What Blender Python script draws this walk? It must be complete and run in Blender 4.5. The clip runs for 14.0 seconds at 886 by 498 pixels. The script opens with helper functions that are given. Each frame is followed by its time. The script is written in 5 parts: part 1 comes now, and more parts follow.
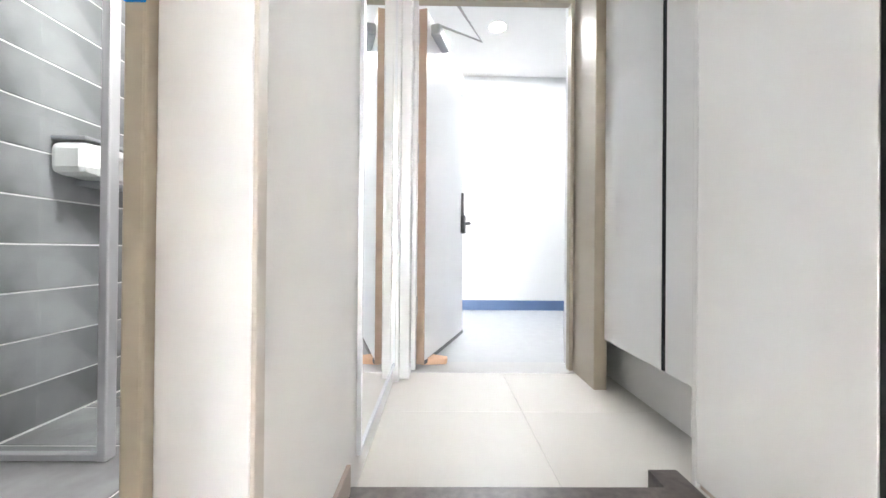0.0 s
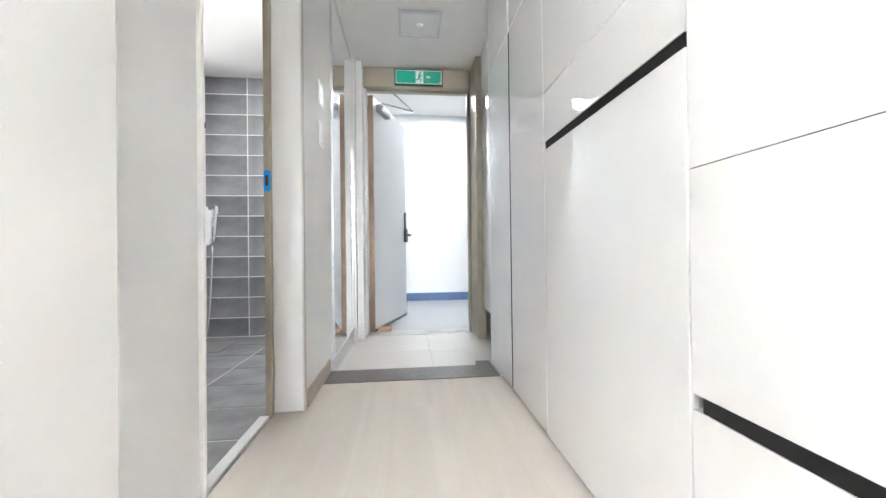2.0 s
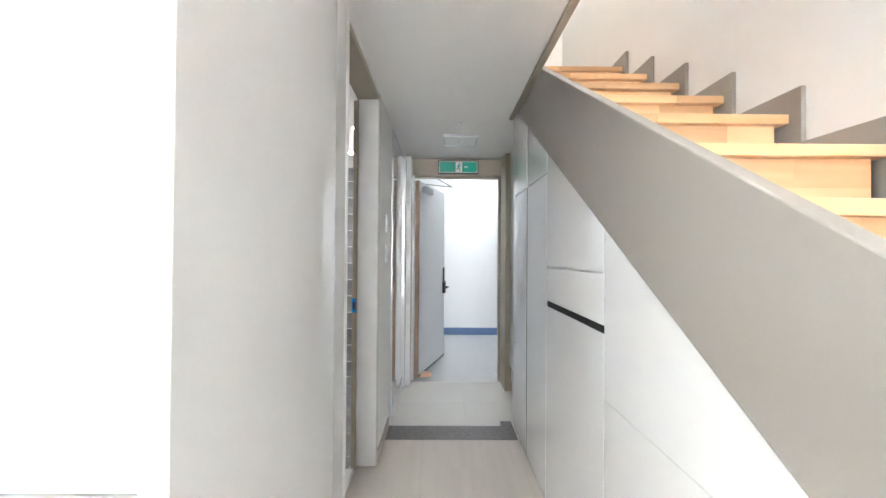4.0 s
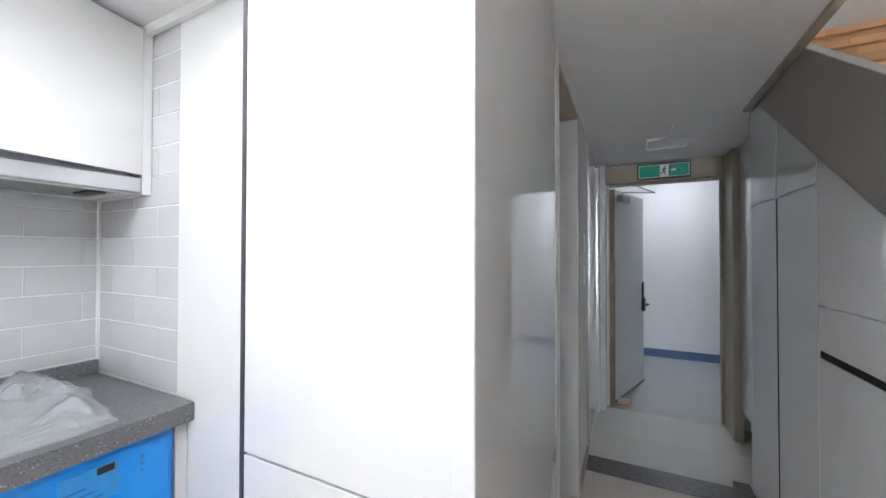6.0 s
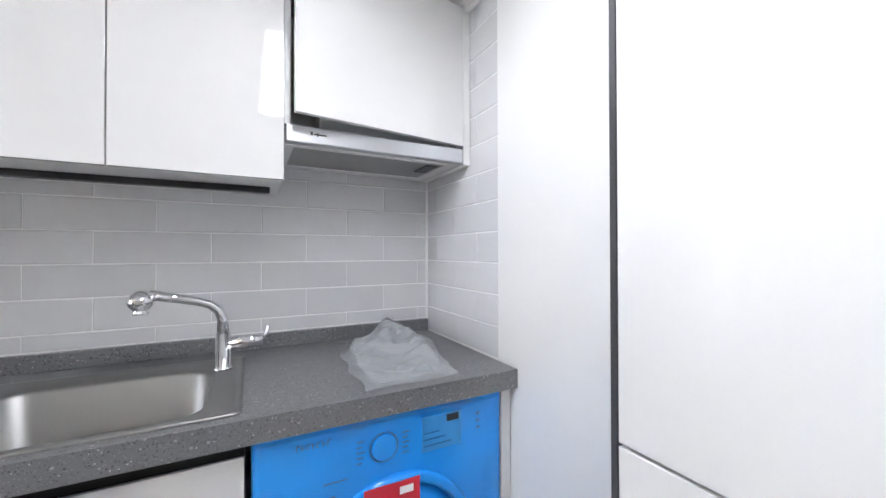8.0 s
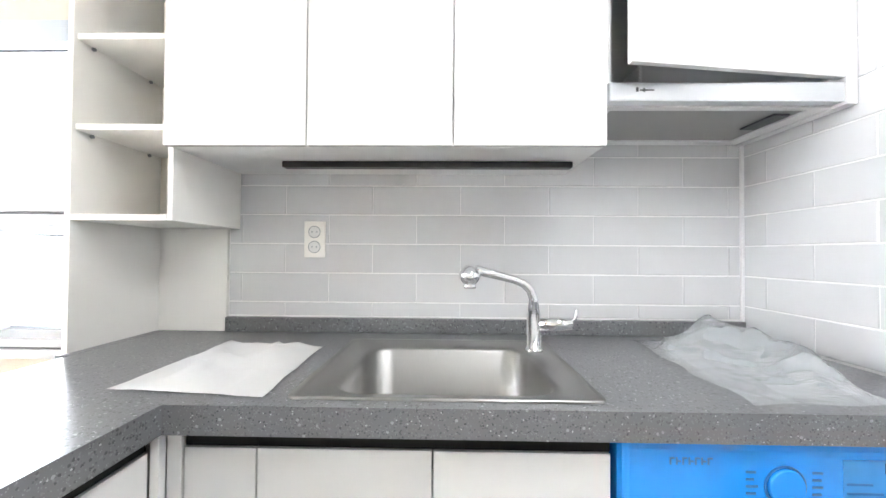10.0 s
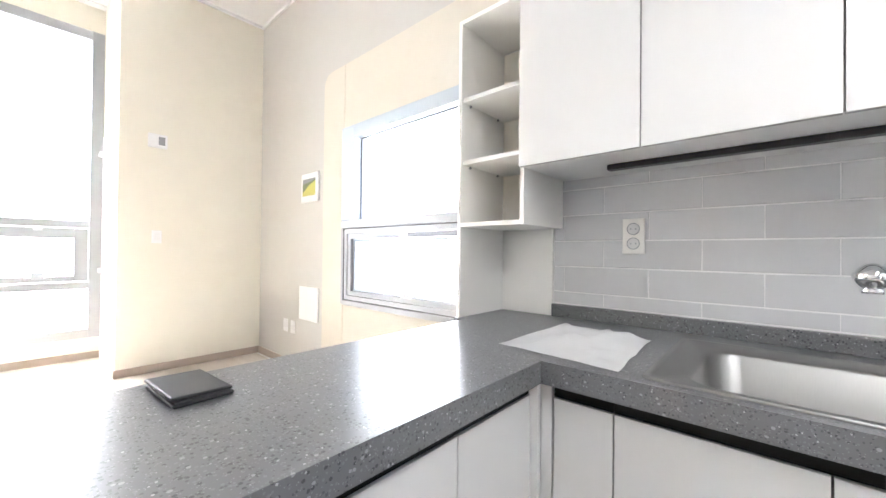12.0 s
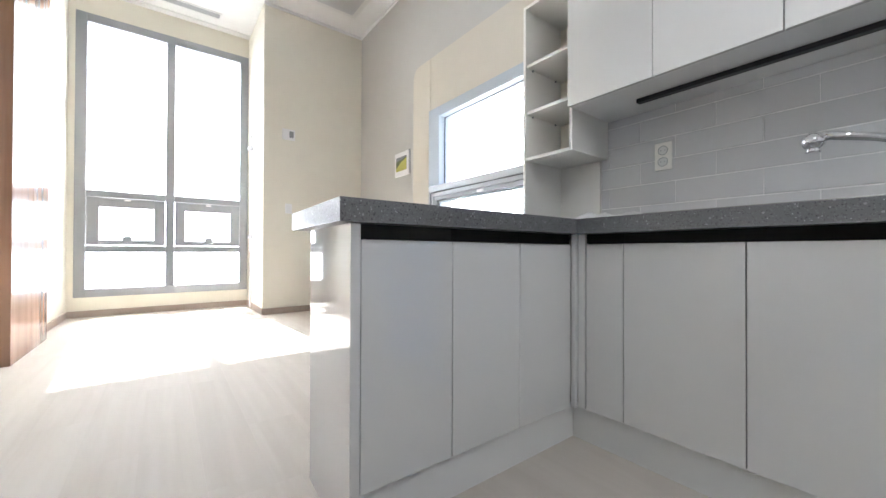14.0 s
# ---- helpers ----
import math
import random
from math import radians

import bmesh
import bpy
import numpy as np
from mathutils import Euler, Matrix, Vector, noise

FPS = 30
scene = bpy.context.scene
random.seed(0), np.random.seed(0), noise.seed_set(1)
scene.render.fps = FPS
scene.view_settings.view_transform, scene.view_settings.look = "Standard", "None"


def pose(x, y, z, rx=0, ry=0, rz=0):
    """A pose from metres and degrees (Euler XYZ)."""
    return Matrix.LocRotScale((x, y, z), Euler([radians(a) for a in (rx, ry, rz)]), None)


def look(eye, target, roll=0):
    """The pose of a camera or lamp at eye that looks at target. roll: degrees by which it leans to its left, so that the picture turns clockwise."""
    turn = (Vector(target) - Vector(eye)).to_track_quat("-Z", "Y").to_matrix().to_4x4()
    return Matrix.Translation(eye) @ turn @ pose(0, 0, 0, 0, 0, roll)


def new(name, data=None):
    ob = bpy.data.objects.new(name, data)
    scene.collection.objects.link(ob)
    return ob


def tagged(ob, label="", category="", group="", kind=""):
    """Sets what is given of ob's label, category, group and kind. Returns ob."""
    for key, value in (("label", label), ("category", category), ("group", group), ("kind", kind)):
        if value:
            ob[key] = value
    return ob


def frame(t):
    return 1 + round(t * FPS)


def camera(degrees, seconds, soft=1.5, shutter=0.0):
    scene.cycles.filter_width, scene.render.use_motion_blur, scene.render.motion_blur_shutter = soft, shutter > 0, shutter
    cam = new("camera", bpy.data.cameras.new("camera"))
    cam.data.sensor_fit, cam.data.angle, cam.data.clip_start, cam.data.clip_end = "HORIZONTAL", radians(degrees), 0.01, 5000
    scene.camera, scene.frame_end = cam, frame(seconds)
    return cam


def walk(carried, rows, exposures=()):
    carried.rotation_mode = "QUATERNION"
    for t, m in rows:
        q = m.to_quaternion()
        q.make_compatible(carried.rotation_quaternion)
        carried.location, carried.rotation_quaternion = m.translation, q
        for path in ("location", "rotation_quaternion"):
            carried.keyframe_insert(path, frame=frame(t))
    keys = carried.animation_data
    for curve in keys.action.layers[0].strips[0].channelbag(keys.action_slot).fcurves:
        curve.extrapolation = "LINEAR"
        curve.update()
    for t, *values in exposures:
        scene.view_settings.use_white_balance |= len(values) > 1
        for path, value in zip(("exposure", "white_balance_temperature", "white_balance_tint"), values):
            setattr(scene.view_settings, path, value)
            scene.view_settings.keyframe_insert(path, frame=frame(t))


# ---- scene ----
cam = camera(100.5, 14.0)
PATH = [
    (0, (0.02, 0.119, 0.63), (0.042, 2.118, 0.64), 0.5),
    (0.2, (0.069, 0.044, 0.616), (0.223, 2.038, 0.642), 0.6),
    (0.5, (0.122, -0.098, 0.595), (0.452, 1.874, 0.622), 0.2),
    (0.7, (0.139, -0.215, 0.596), (0.49, 1.754, 0.613), 0.2),
    (1, (0.201, -0.401, 0.625), (0.491, 1.578, 0.611), -0.5),
    (1.5, (0.191, -0.722, 0.599), (0.515, 1.251, 0.625), -0.7),
    (2, (0.225, -1.022, 0.667), (0.42, 0.969, 0.679), -0.7),
    (2.5, (0.177, -1.274, 0.742), (0.249, 0.724, 0.769), -0.3),
    (2.7, (0.139, -1.37, 0.782), (0.2, 0.628, 0.813), 0.1),
    (4.8, (0.184, -1.674, 1.462), (0.075, 0.323, 1.471), 0.3),
    (5, (0.179, -1.68, 1.46), (-0.066, 0.305, 1.464), 0.2),
    (5.5, (0.104, -1.689, 1.422), (-0.496, 0.219, 1.44), -0.0),
    (5.6, (0.093, -1.675, 1.412), (-0.565, 0.213, 1.425), 0.1),
    (6, (0.04, -1.71, 1.42), (-0.851, 0.081, 1.446), 0.1),
    (6.5, (-0.045, -1.716, 1.415), (-1.252, -0.122, 1.438), 0.0),
    (7, (-0.126, -1.694, 1.387), (-1.601, -0.344, 1.398), -0.0),
    (9.3, (-0.529, -1.907, 1.216), (-2.5, -1.57, 1.249), 0.2),
    (9.5, (-0.538, -1.954, 1.217), (-2.526, -1.737, 1.247), 0.3),
    (10, (-0.553, -2.067, 1.217), (-2.552, -2.105, 1.247), 0.4),
    (10.5, (-0.555, -2.149, 1.223), (-2.514, -2.552, 1.253), 0.2),
    (11, (-0.539, -2.19, 1.241), (-2.372, -2.989, 1.262), 0.4),
    (11.5, (-0.486, -2.188, 1.223), (-2.142, -3.31, 1.24), 0.4),
    (12, (-0.372, -2.181, 1.201), (-1.864, -3.512, 1.218), 0.6),
    (12.5, (-0.194, -2.087, 1.122), (-1.609, -3.5, 1.15), 0.8),
    (13, (-0.055, -1.992, 1.029), (-1.451, -3.424, 1.049), 0.7),
    (13.5, (0.013, -1.922, 0.892), (-1.292, -3.437, 0.913), 0.5),
    (14, (0.058, -1.771, 0.78), (-1.149, -3.366, 0.795), 0.2),
]
EXPOSURES = [(0, 5.3, 6520, 12), (0.5, 5.09, 6450, 11), (1.5, 5.0, 6380, 10), (2, 4.8, 6350, 10), (2.7, 4.41, 6350, 10), (4.8, 4.01, 6300, 10), (6, 2.98, 6080, 12), (7, 2.45, 5950, 14), (9.3, 3.33, 6250, 12), (10, 3.45, 6280, 11), (11, 3.32, 6280, 11), (12, 3.11, 6260, 13), (12.5, 2.93, 6220, 13), (14, 2.27, 6120, 11)]
walk(cam, [(t, look(eye, target, roll)) for t, eye, target, roll in PATH], EXPOSURES)

# ---- world and sun ----
world = bpy.data.worlds.new("sky")
scene.world = world
world.use_nodes = True
wn = world.node_tree
sky = wn.nodes.new("ShaderNodeTexSky")
sky.sky_type, sky.sun_disc = "NISHITA", False
SUN_DIR = Vector((-0.24, 3.12, -3.45)).normalized()
sky.sun_elevation = math.asin(-SUN_DIR.z)
sky.sun_rotation = math.atan2(-SUN_DIR.x, -SUN_DIR.y)
wn.links.new(sky.outputs[0], wn.nodes["Background"].inputs[0])
wn.nodes["Background"].inputs[1].default_value = 0.09
sun = new("sun", bpy.data.lights.new("sun", "SUN"))
sun.data.energy, sun.data.angle, sun.data.color = 3.5, radians(0.5), (1.0, 0.965, 0.92)
sun.rotation_euler = SUN_DIR.to_track_quat("-Z", "Y").to_euler()


def area_lamp(name, x, y, z, sx, sy, watts, colour=(1, 1, 1), turn=(0, 0, 0)):
    lamp = new(name, bpy.data.lights.new(name, "AREA"))
    lamp.data.shape, lamp.data.size, lamp.data.size_y = "RECTANGLE", sx, sy
    lamp.data.energy, lamp.data.color = watts, colour
    lamp.matrix_world = pose(x, y, z, *turn)
    return lamp


# light that the lamps of the place give, and a fill over the stairs
area_lamp("kitchen_lamp_light", -0.56, -1.57, 2.235, 1.02, 0.17, 1.45, (0.96, 0.985, 1.0))
area_lamp("hall_lamp_light", 0.60, 3.7, 2.66, 0.6, 0.6, 1.65, (0.95, 0.98, 1.0))
area_lamp("bath_lamp_light", -0.58, 1.30, 2.17, 0.25, 0.25, 1.05, (1.0, 0.99, 0.98))
# unseen fill added to brighten the stairwell; no lamp is modelled there
area_lamp("stair_fill_light", 1.1, 0.6, 5.0, 0.6, 1.6, 2.15, (1.0, 0.95, 0.87))
# daylight of the sky in the two window openings
area_lamp("south_window_sky", -0.02, -7.85, 1.9, 1.75, 3.2, 108, (0.88, 0.95, 1.0), (90, 0, 180))
area_lamp("west_window_sky", -2.46, -4.1, 1.5, 1.5, 1.3, 24, (0.88, 0.95, 1.0), (90, 0, 90))


# ---- materials ----
def mat(name, colour, rough=0.5, metal=0.0, vary=0.04, scale=6.0, bump=0.0, bump_scale=60.0, coat=0.0, stretch=(1, 1, 1), spread=0.0, cloud=0.0):
    """Paint, plastic or metal with a broad tone variation, a fine grain and a fine relief."""
    m = bpy.data.materials.new(name)
    m.use_nodes = True
    n, ln = m.node_tree.nodes, m.node_tree.links
    b = n["Principled BSDF"]
    tc = n.new("ShaderNodeTexCoord")
    mp = n.new("ShaderNodeMapping")
    mp.inputs["Scale"].default_value = stretch
    ln.new(tc.outputs["Object"], mp.inputs[0])
    a, f = n.new("ShaderNodeTexNoise"), n.new("ShaderNodeTexNoise")
    a.inputs["Scale"].default_value, a.inputs["Detail"].default_value = scale, 4
    f.inputs["Scale"].default_value, f.inputs["Detail"].default_value = bump_scale, 3
    ln.new(mp.outputs[0], a.inputs[0])
    ln.new(mp.outputs[0], f.inputs[0])
    mix = n.new("ShaderNodeMix")
    mix.data_type = "RGBA"
    mix.inputs[6].default_value = tuple(c * (1 - vary) for c in colour) + (1,)
    mix.inputs[7].default_value = tuple(min(1, c * (1 + vary)) for c in colour) + (1,)
    tone = a.outputs[0]
    if cloud:
        cl = n.new("ShaderNodeMapRange")
        cl.inputs[1].default_value, cl.inputs[2].default_value = 0.5 - cloud, 0.5 + cloud
        ln.new(tone, cl.inputs[0])
        tone = cl.outputs[0]
    ln.new(tone, mix.inputs[0])
    out = mix.outputs[2]
    if spread:
        info = n.new("ShaderNodeObjectInfo")
        hsv = n.new("ShaderNodeHueSaturation")
        mr = n.new("ShaderNodeMapRange")
        mr.inputs[3].default_value, mr.inputs[4].default_value = 1 - spread, 1 + spread
        ln.new(info.outputs["Random"], mr.inputs[0])
        ln.new(mr.outputs[0], hsv.inputs["Value"])
        ln.new(out, hsv.inputs["Color"])
        out = hsv.outputs[0]
    ln.new(out, b.inputs["Base Color"])
    b.inputs["Roughness"].default_value, b.inputs["Metallic"].default_value = rough, metal
    b.inputs["Coat Weight"].default_value = coat
    b.inputs["Coat Roughness"].default_value = 0.03
    rr = n.new("ShaderNodeMapRange")
    rr.inputs[3].default_value, rr.inputs[4].default_value = rough * 0.85, min(1, rough * 1.15)
    ln.new(a.outputs[0], rr.inputs[0])
    ln.new(rr.outputs[0], b.inputs["Roughness"])
    if bump:
        bp = n.new("ShaderNodeBump")
        bp.inputs["Strength"].default_value, bp.inputs["Distance"].default_value = bump, 0.002
        ln.new(f.outputs[0], bp.inputs["Height"])
        ln.new(bp.outputs[0], b.inputs["Normal"])
    return m


def wood(name, light, dark, rough=0.4, along="Y", scale=1.0, spread=0.08, coat=0.0, gloss=0.5):
    m = bpy.data.materials.new(name)
    m.use_nodes = True
    n, ln = m.node_tree.nodes, m.node_tree.links
    b = n["Principled BSDF"]
    tc, mp, info = n.new("ShaderNodeTexCoord"), n.new("ShaderNodeMapping"), n.new("ShaderNodeObjectInfo")
    st = {"X": (0.8, 14, 14), "Y": (14, 0.8, 14), "Z": (14, 14, 0.8)}[along]
    mp.inputs["Scale"].default_value = tuple(c * scale for c in st)
    add = n.new("ShaderNodeVectorMath")
    add.operation = "ADD"
    mul = n.new("ShaderNodeMath")
    mul.operation, mul.inputs[1].default_value = "MULTIPLY", 37.0
    ln.new(info.outputs["Random"], mul.inputs[0])
    ln.new(tc.outputs["Object"], mp.inputs[0])
    ln.new(mp.outputs[0], add.inputs[0])
    ln.new(mul.outputs[0], add.inputs[1])
    a = n.new("ShaderNodeTexNoise")
    a.inputs["Scale"].default_value, a.inputs["Detail"].default_value, a.inputs["Distortion"].default_value = 1.0, 6, 0.6
    ln.new(add.outputs[0], a.inputs[0])
    ramp = n.new("ShaderNodeValToRGB")
    ramp.color_ramp.elements[0].position, ramp.color_ramp.elements[1].position = 0.32, 0.68
    ramp.color_ramp.elements[0].color, ramp.color_ramp.elements[1].color = (*dark, 1), (*light, 1)
    ln.new(a.outputs[0], ramp.inputs[0])
    hsv, mr = n.new("ShaderNodeHueSaturation"), n.new("ShaderNodeMapRange")
    mr.inputs[3].default_value, mr.inputs[4].default_value = 1 - spread, 1 + spread
    ln.new(info.outputs["Random"], mr.inputs[0])
    ln.new(mr.outputs[0], hsv.inputs["Value"])
    ln.new(ramp.outputs[0], hsv.inputs["Color"])
    ln.new(hsv.outputs[0], b.inputs["Base Color"])
    bp = n.new("ShaderNodeBump")
    bp.inputs["Strength"].default_value, bp.inputs["Distance"].default_value = 0.15, 0.001
    ln.new(a.outputs[0], bp.inputs["Height"])
    ln.new(bp.outputs[0], b.inputs["Normal"])
    b.inputs["Roughness"].default_value, b.inputs["Coat Weight"].default_value = rough, coat
    b.inputs["Specular IOR Level"].default_value = gloss
    return m


def speckled(name, base, specks, rough=0.3):
    """Solid-surface worktop: grey with light and dark chips."""
    m = bpy.data.materials.new(name)
    m.use_nodes = True
    n, ln = m.node_tree.nodes, m.node_tree.links
    b = n["Principled BSDF"]
    tc = n.new("ShaderNodeTexCoord")
    noise_big = n.new("ShaderNodeTexNoise")
    noise_big.inputs["Scale"].default_value = 3.0
    ln.new(tc.outputs["Object"], noise_big.inputs[0])
    mix = n.new("ShaderNodeMix")
    mix.data_type = "RGBA"
    mix.inputs[6].default_value = tuple(c * 0.92 for c in base) + (1,)
    mix.inputs[7].default_value = tuple(c * 1.08 for c in base) + (1,)
    ln.new(noise_big.outputs[0], mix.inputs[0])
    out = mix.outputs[2]
    for size, limit, colour in specks:
        v = n.new("ShaderNodeTexVoronoi")
        v.inputs["Scale"].default_value = size
        ln.new(tc.outputs["Object"], v.inputs["Vector"])
        sep = n.new("ShaderNodeSeparateColor")
        ln.new(v.outputs["Color"], sep.inputs[0])
        gt = n.new("ShaderNodeMath")
        gt.operation, gt.inputs[1].default_value = "GREATER_THAN", limit
        ln.new(sep.outputs[0], gt.inputs[0])
        lt = n.new("ShaderNodeMath")
        lt.operation, lt.inputs[1].default_value = "LESS_THAN", 0.46
        ln.new(v.outputs["Distance"], lt.inputs[0])
        both = n.new("ShaderNodeMath")
        both.operation = "MULTIPLY"
        ln.new(gt.outputs[0], both.inputs[0])
        ln.new(lt.outputs[0], both.inputs[1])
        mx = n.new("ShaderNodeMix")
        mx.data_type = "RGBA"
        ln.new(both.outputs[0], mx.inputs[0])
        ln.new(out, mx.inputs[6])
        mx.inputs[7].default_value = (*colour, 1)
        out = mx.outputs[2]
    ln.new(out, b.inputs["Base Color"])
    b.inputs["Roughness"].default_value = rough
    return m


def glass(name, tint=(1, 1, 1), rough=0.0):
    m = bpy.data.materials.new(name)
    m.use_nodes = True
    b = m.node_tree.nodes["Principled BSDF"]
    b.inputs["Base Color"].default_value = (*tint, 1)
    b.inputs["Transmission Weight"].default_value = 1.0
    b.inputs["Roughness"].default_value, b.inputs["IOR"].default_value = rough, 1.45
    return m


def glow(name, colour, strength):
    m = bpy.data.materials.new(name)
    m.use_nodes = True
    b = m.node_tree.nodes["Principled BSDF"]
    b.inputs["Base Color"].default_value = (*colour, 1)
    b.inputs["Emission Color"].default_value = (*colour, 1)
    b.inputs["Emission Strength"].default_value = strength
    return m


M = {
    "wall": mat("white_wallpaper", (0.74, 0.73, 0.715), 0.75, vary=0.03, bump=0.25, bump_scale=220),
    "cream": mat("cream_wallpaper", (0.77, 0.74, 0.645), 0.75, vary=0.03, bump=0.3, bump_scale=180),
    "sand": mat("sand_wallpaper", (0.66, 0.62, 0.535), 0.75, vary=0.03, bump=0.3, bump_scale=180),
    "greige": mat("greige_wallpaper", (0.56, 0.55, 0.52), 0.75, vary=0.03, bump=0.3, bump_scale=180),
    "taupe": mat("taupe_paint", (0.275, 0.252, 0.225), 0.55, vary=0.03, bump=0.2, bump_scale=150),
    "ceiling": mat("ceiling_paper", (0.80, 0.795, 0.785), 0.85, vary=0.02, bump=0.2, bump_scale=200),
    "gloss": mat("gloss_white_lacquer", (0.735, 0.732, 0.722), 0.035, vary=0.01, scale=2, bump=0.012, bump_scale=9, coat=1.0),
    "satin": mat("satin_white_board", (0.76, 0.76, 0.75), 0.35, vary=0.015),
    "shelf_white": mat("white_shelf_board", (0.90, 0.885, 0.845), 0.4, vary=0.012),
    "ivory": mat("ivory_board", (0.88, 0.83, 0.73), 0.4, vary=0.02),
    "casing": mat("beige_casing", (0.65, 0.648, 0.645), 0.4, vary=0.03, stretch=(1, 1, 0.2)),
    "frame_tan": mat("tan_steel_frame", (0.35, 0.305, 0.235), 0.38, vary=0.04),
    "door_grey": mat("pale_grey_steel_door", (0.66, 0.67, 0.69), 0.4, vary=0.02),
    "door_edge": mat("brown_door_edge", (0.32, 0.22, 0.16), 0.5, vary=0.05),
    "black": mat("black_plastic", (0.015, 0.015, 0.017), 0.35),
    # near-black that paints the shade inside gaps and grip slots
    "void": mat("painted_recess_shade", (0.004, 0.004, 0.004), 1.0, vary=0.0),
    "dark": mat("dark_grey_plastic_and_gap_shade", (0.06, 0.06, 0.065), 0.45),
    "steel": mat("brushed_steel", (0.41, 0.405, 0.395), 0.48, 1.0, vary=0.06, scale=30, stretch=(1, 12, 1)),
    "sink_steel": mat("satin_sink_steel", (0.31, 0.305, 0.295), 0.4, 1.0, vary=0.06, scale=30, stretch=(1, 12, 1)),
    "chrome": mat("chrome", (0.85, 0.86, 0.88), 0.05, 1.0, vary=0.01),
    "alu": mat("grey_aluminium", (0.33, 0.345, 0.365), 0.42, 0.35, vary=0.03),
    "alu_light": mat("silver_aluminium", (0.62, 0.63, 0.65), 0.3, 0.8, vary=0.03),
    "blue_film": mat("blue_protective_film", (0.02, 0.31, 0.90), 0.2, vary=0.10, scale=7, bump=1.0, bump_scale=16, coat=0.6),
    "blue_line": mat("blue_skirting", (0.10, 0.17, 0.33), 0.5, vary=0.03),
    "hall_floor": mat("pale_grey_vinyl", (0.50, 0.51, 0.52), 0.25, vary=0.04, scale=14),
    "hall_wall": mat("hall_white_paint", (0.82, 0.83, 0.84), 0.8, vary=0.015),
    "film_blue_pale": mat("pale_blue_filmed_aluminium", (0.46, 0.52, 0.58), 0.4, 0.1, vary=0.04),
    "alu_mid": mat("mid_grey_aluminium", (0.42, 0.43, 0.45), 0.4, 0.3, vary=0.03),
    "screen": mat("grey_screen", (0.30, 0.31, 0.32), 0.25),
    "porcelain": mat("cream_porcelain_tile", (0.68, 0.66, 0.62), 0.16, vary=0.03, scale=3, spread=0.02),
    "strip": mat("dark_stone_strip", (0.085, 0.072, 0.066), 0.3, vary=0.45, scale=34, cloud=0.25, bump=0.15),
    "k_tile": mat("grey_glazed_tile", (0.62, 0.622, 0.63), 0.16, vary=0.03, scale=5, spread=0.04),
    "grout": mat("white_grout", (0.82, 0.815, 0.81), 0.8),
    "b_tile": mat("slate_grey_tile", (0.225, 0.23, 0.238), 0.42, vary=0.42, scale=3.2, cloud=0.17, bump=0.1, bump_scale=30, spread=0.18),
    "b_floor": mat("grey_floor_tile", (0.22, 0.225, 0.23), 0.38, vary=0.35, scale=5, cloud=0.2, bump=0.1, bump_scale=40, spread=0.08),
    "counter": speckled("grey_speckled_worktop", (0.152, 0.154, 0.16), [(150, 0.86, (0.065, 0.066, 0.07)), (210, 0.84, (0.092, 0.093, 0.097)), (190, 0.86, (0.19, 0.195, 0.20)), (140, 0.975, (0.30, 0.305, 0.31)), (240, 0.982, (0.46, 0.465, 0.47)), (420, 0.93, (0.26, 0.265, 0.27))], 0.28),
    "floor": wood("pale_oak_laminate", (0.59, 0.545, 0.49), (0.54, 0.495, 0.44), 0.6, "Y", 1.0, 0.015, 0.0, 0.07),
    "stair": wood("pine_tread", (0.74, 0.475, 0.265), (0.60, 0.35, 0.175), 0.35, "X", 1.0, 0.18, 0.2),
    "panelwood": wood("reddish_brown_wood", (0.33, 0.19, 0.125), (0.19, 0.095, 0.055), 0.25, "Z", 0.5, 0.12, 0.0, 0.5),
    "skirt": mat("brown_skirting", (0.40, 0.325, 0.27), 0.45, vary=0.05),
    "sign": mat("green_sign_face", (0.0, 0.32, 0.22), 0.35),
    "white": mat("white_plastic", (0.80, 0.80, 0.80), 0.35, vary=0.01),
    "peach": mat("peach_card", (0.75, 0.48, 0.32), 0.8, vary=0.06),
    "red": mat("red_label", (0.65, 0.03, 0.05), 0.4),
    "paper": mat("white_sheet", (0.62, 0.62, 0.615), 0.55, vary=0.03, bump=0.4, bump_scale=25),
    "yellow": mat("yellow_green_print", (0.50, 0.47, 0.10), 0.5, vary=0.25, scale=9),
    "leather": mat("black_leather", (0.012, 0.012, 0.013), 0.5, bump=0.4, bump_scale=300),
    "glass": glass("clear_glass"),
    "shower_glass": glass("shower_glass", (0.93, 0.97, 0.96)),
    "mirror": mat("mirror_silver", (0.90, 0.91, 0.91), 0.012, 1.0, vary=0.0),
    "lamp": glow("lit_diffuser", (1.0, 0.98, 0.95), 1.6),
    "lamp_soft": glow("soft_lit_diffuser", (1.0, 0.99, 0.97), 0.22),
    "spot": glow("lit_downlight", (1.0, 0.97, 0.92), 2.4),
}
pl = bpy.data.materials.new("clear_plastic_film")
pl.use_nodes = True
pn, pk = pl.node_tree.nodes, pl.node_tree.links
pb = pn["Principled BSDF"]
pb.inputs["Base Color"].default_value = (0.82, 0.85, 0.88, 1)
pb.inputs["Roughness"].default_value = 0.25
clear, sheen, thin, fres, veil = pn.new("ShaderNodeBsdfTransparent"), pn.new("ShaderNodeBsdfGlossy"), pn.new("ShaderNodeMixShader"), pn.new("ShaderNodeFresnel"), pn.new("ShaderNodeMixShader")
clear.inputs[0].default_value = (0.95, 0.955, 0.96, 1)
sheen.inputs["Roughness"].default_value = 0.11
fres.inputs["IOR"].default_value = 1.42
veil.inputs[0].default_value = 0.30
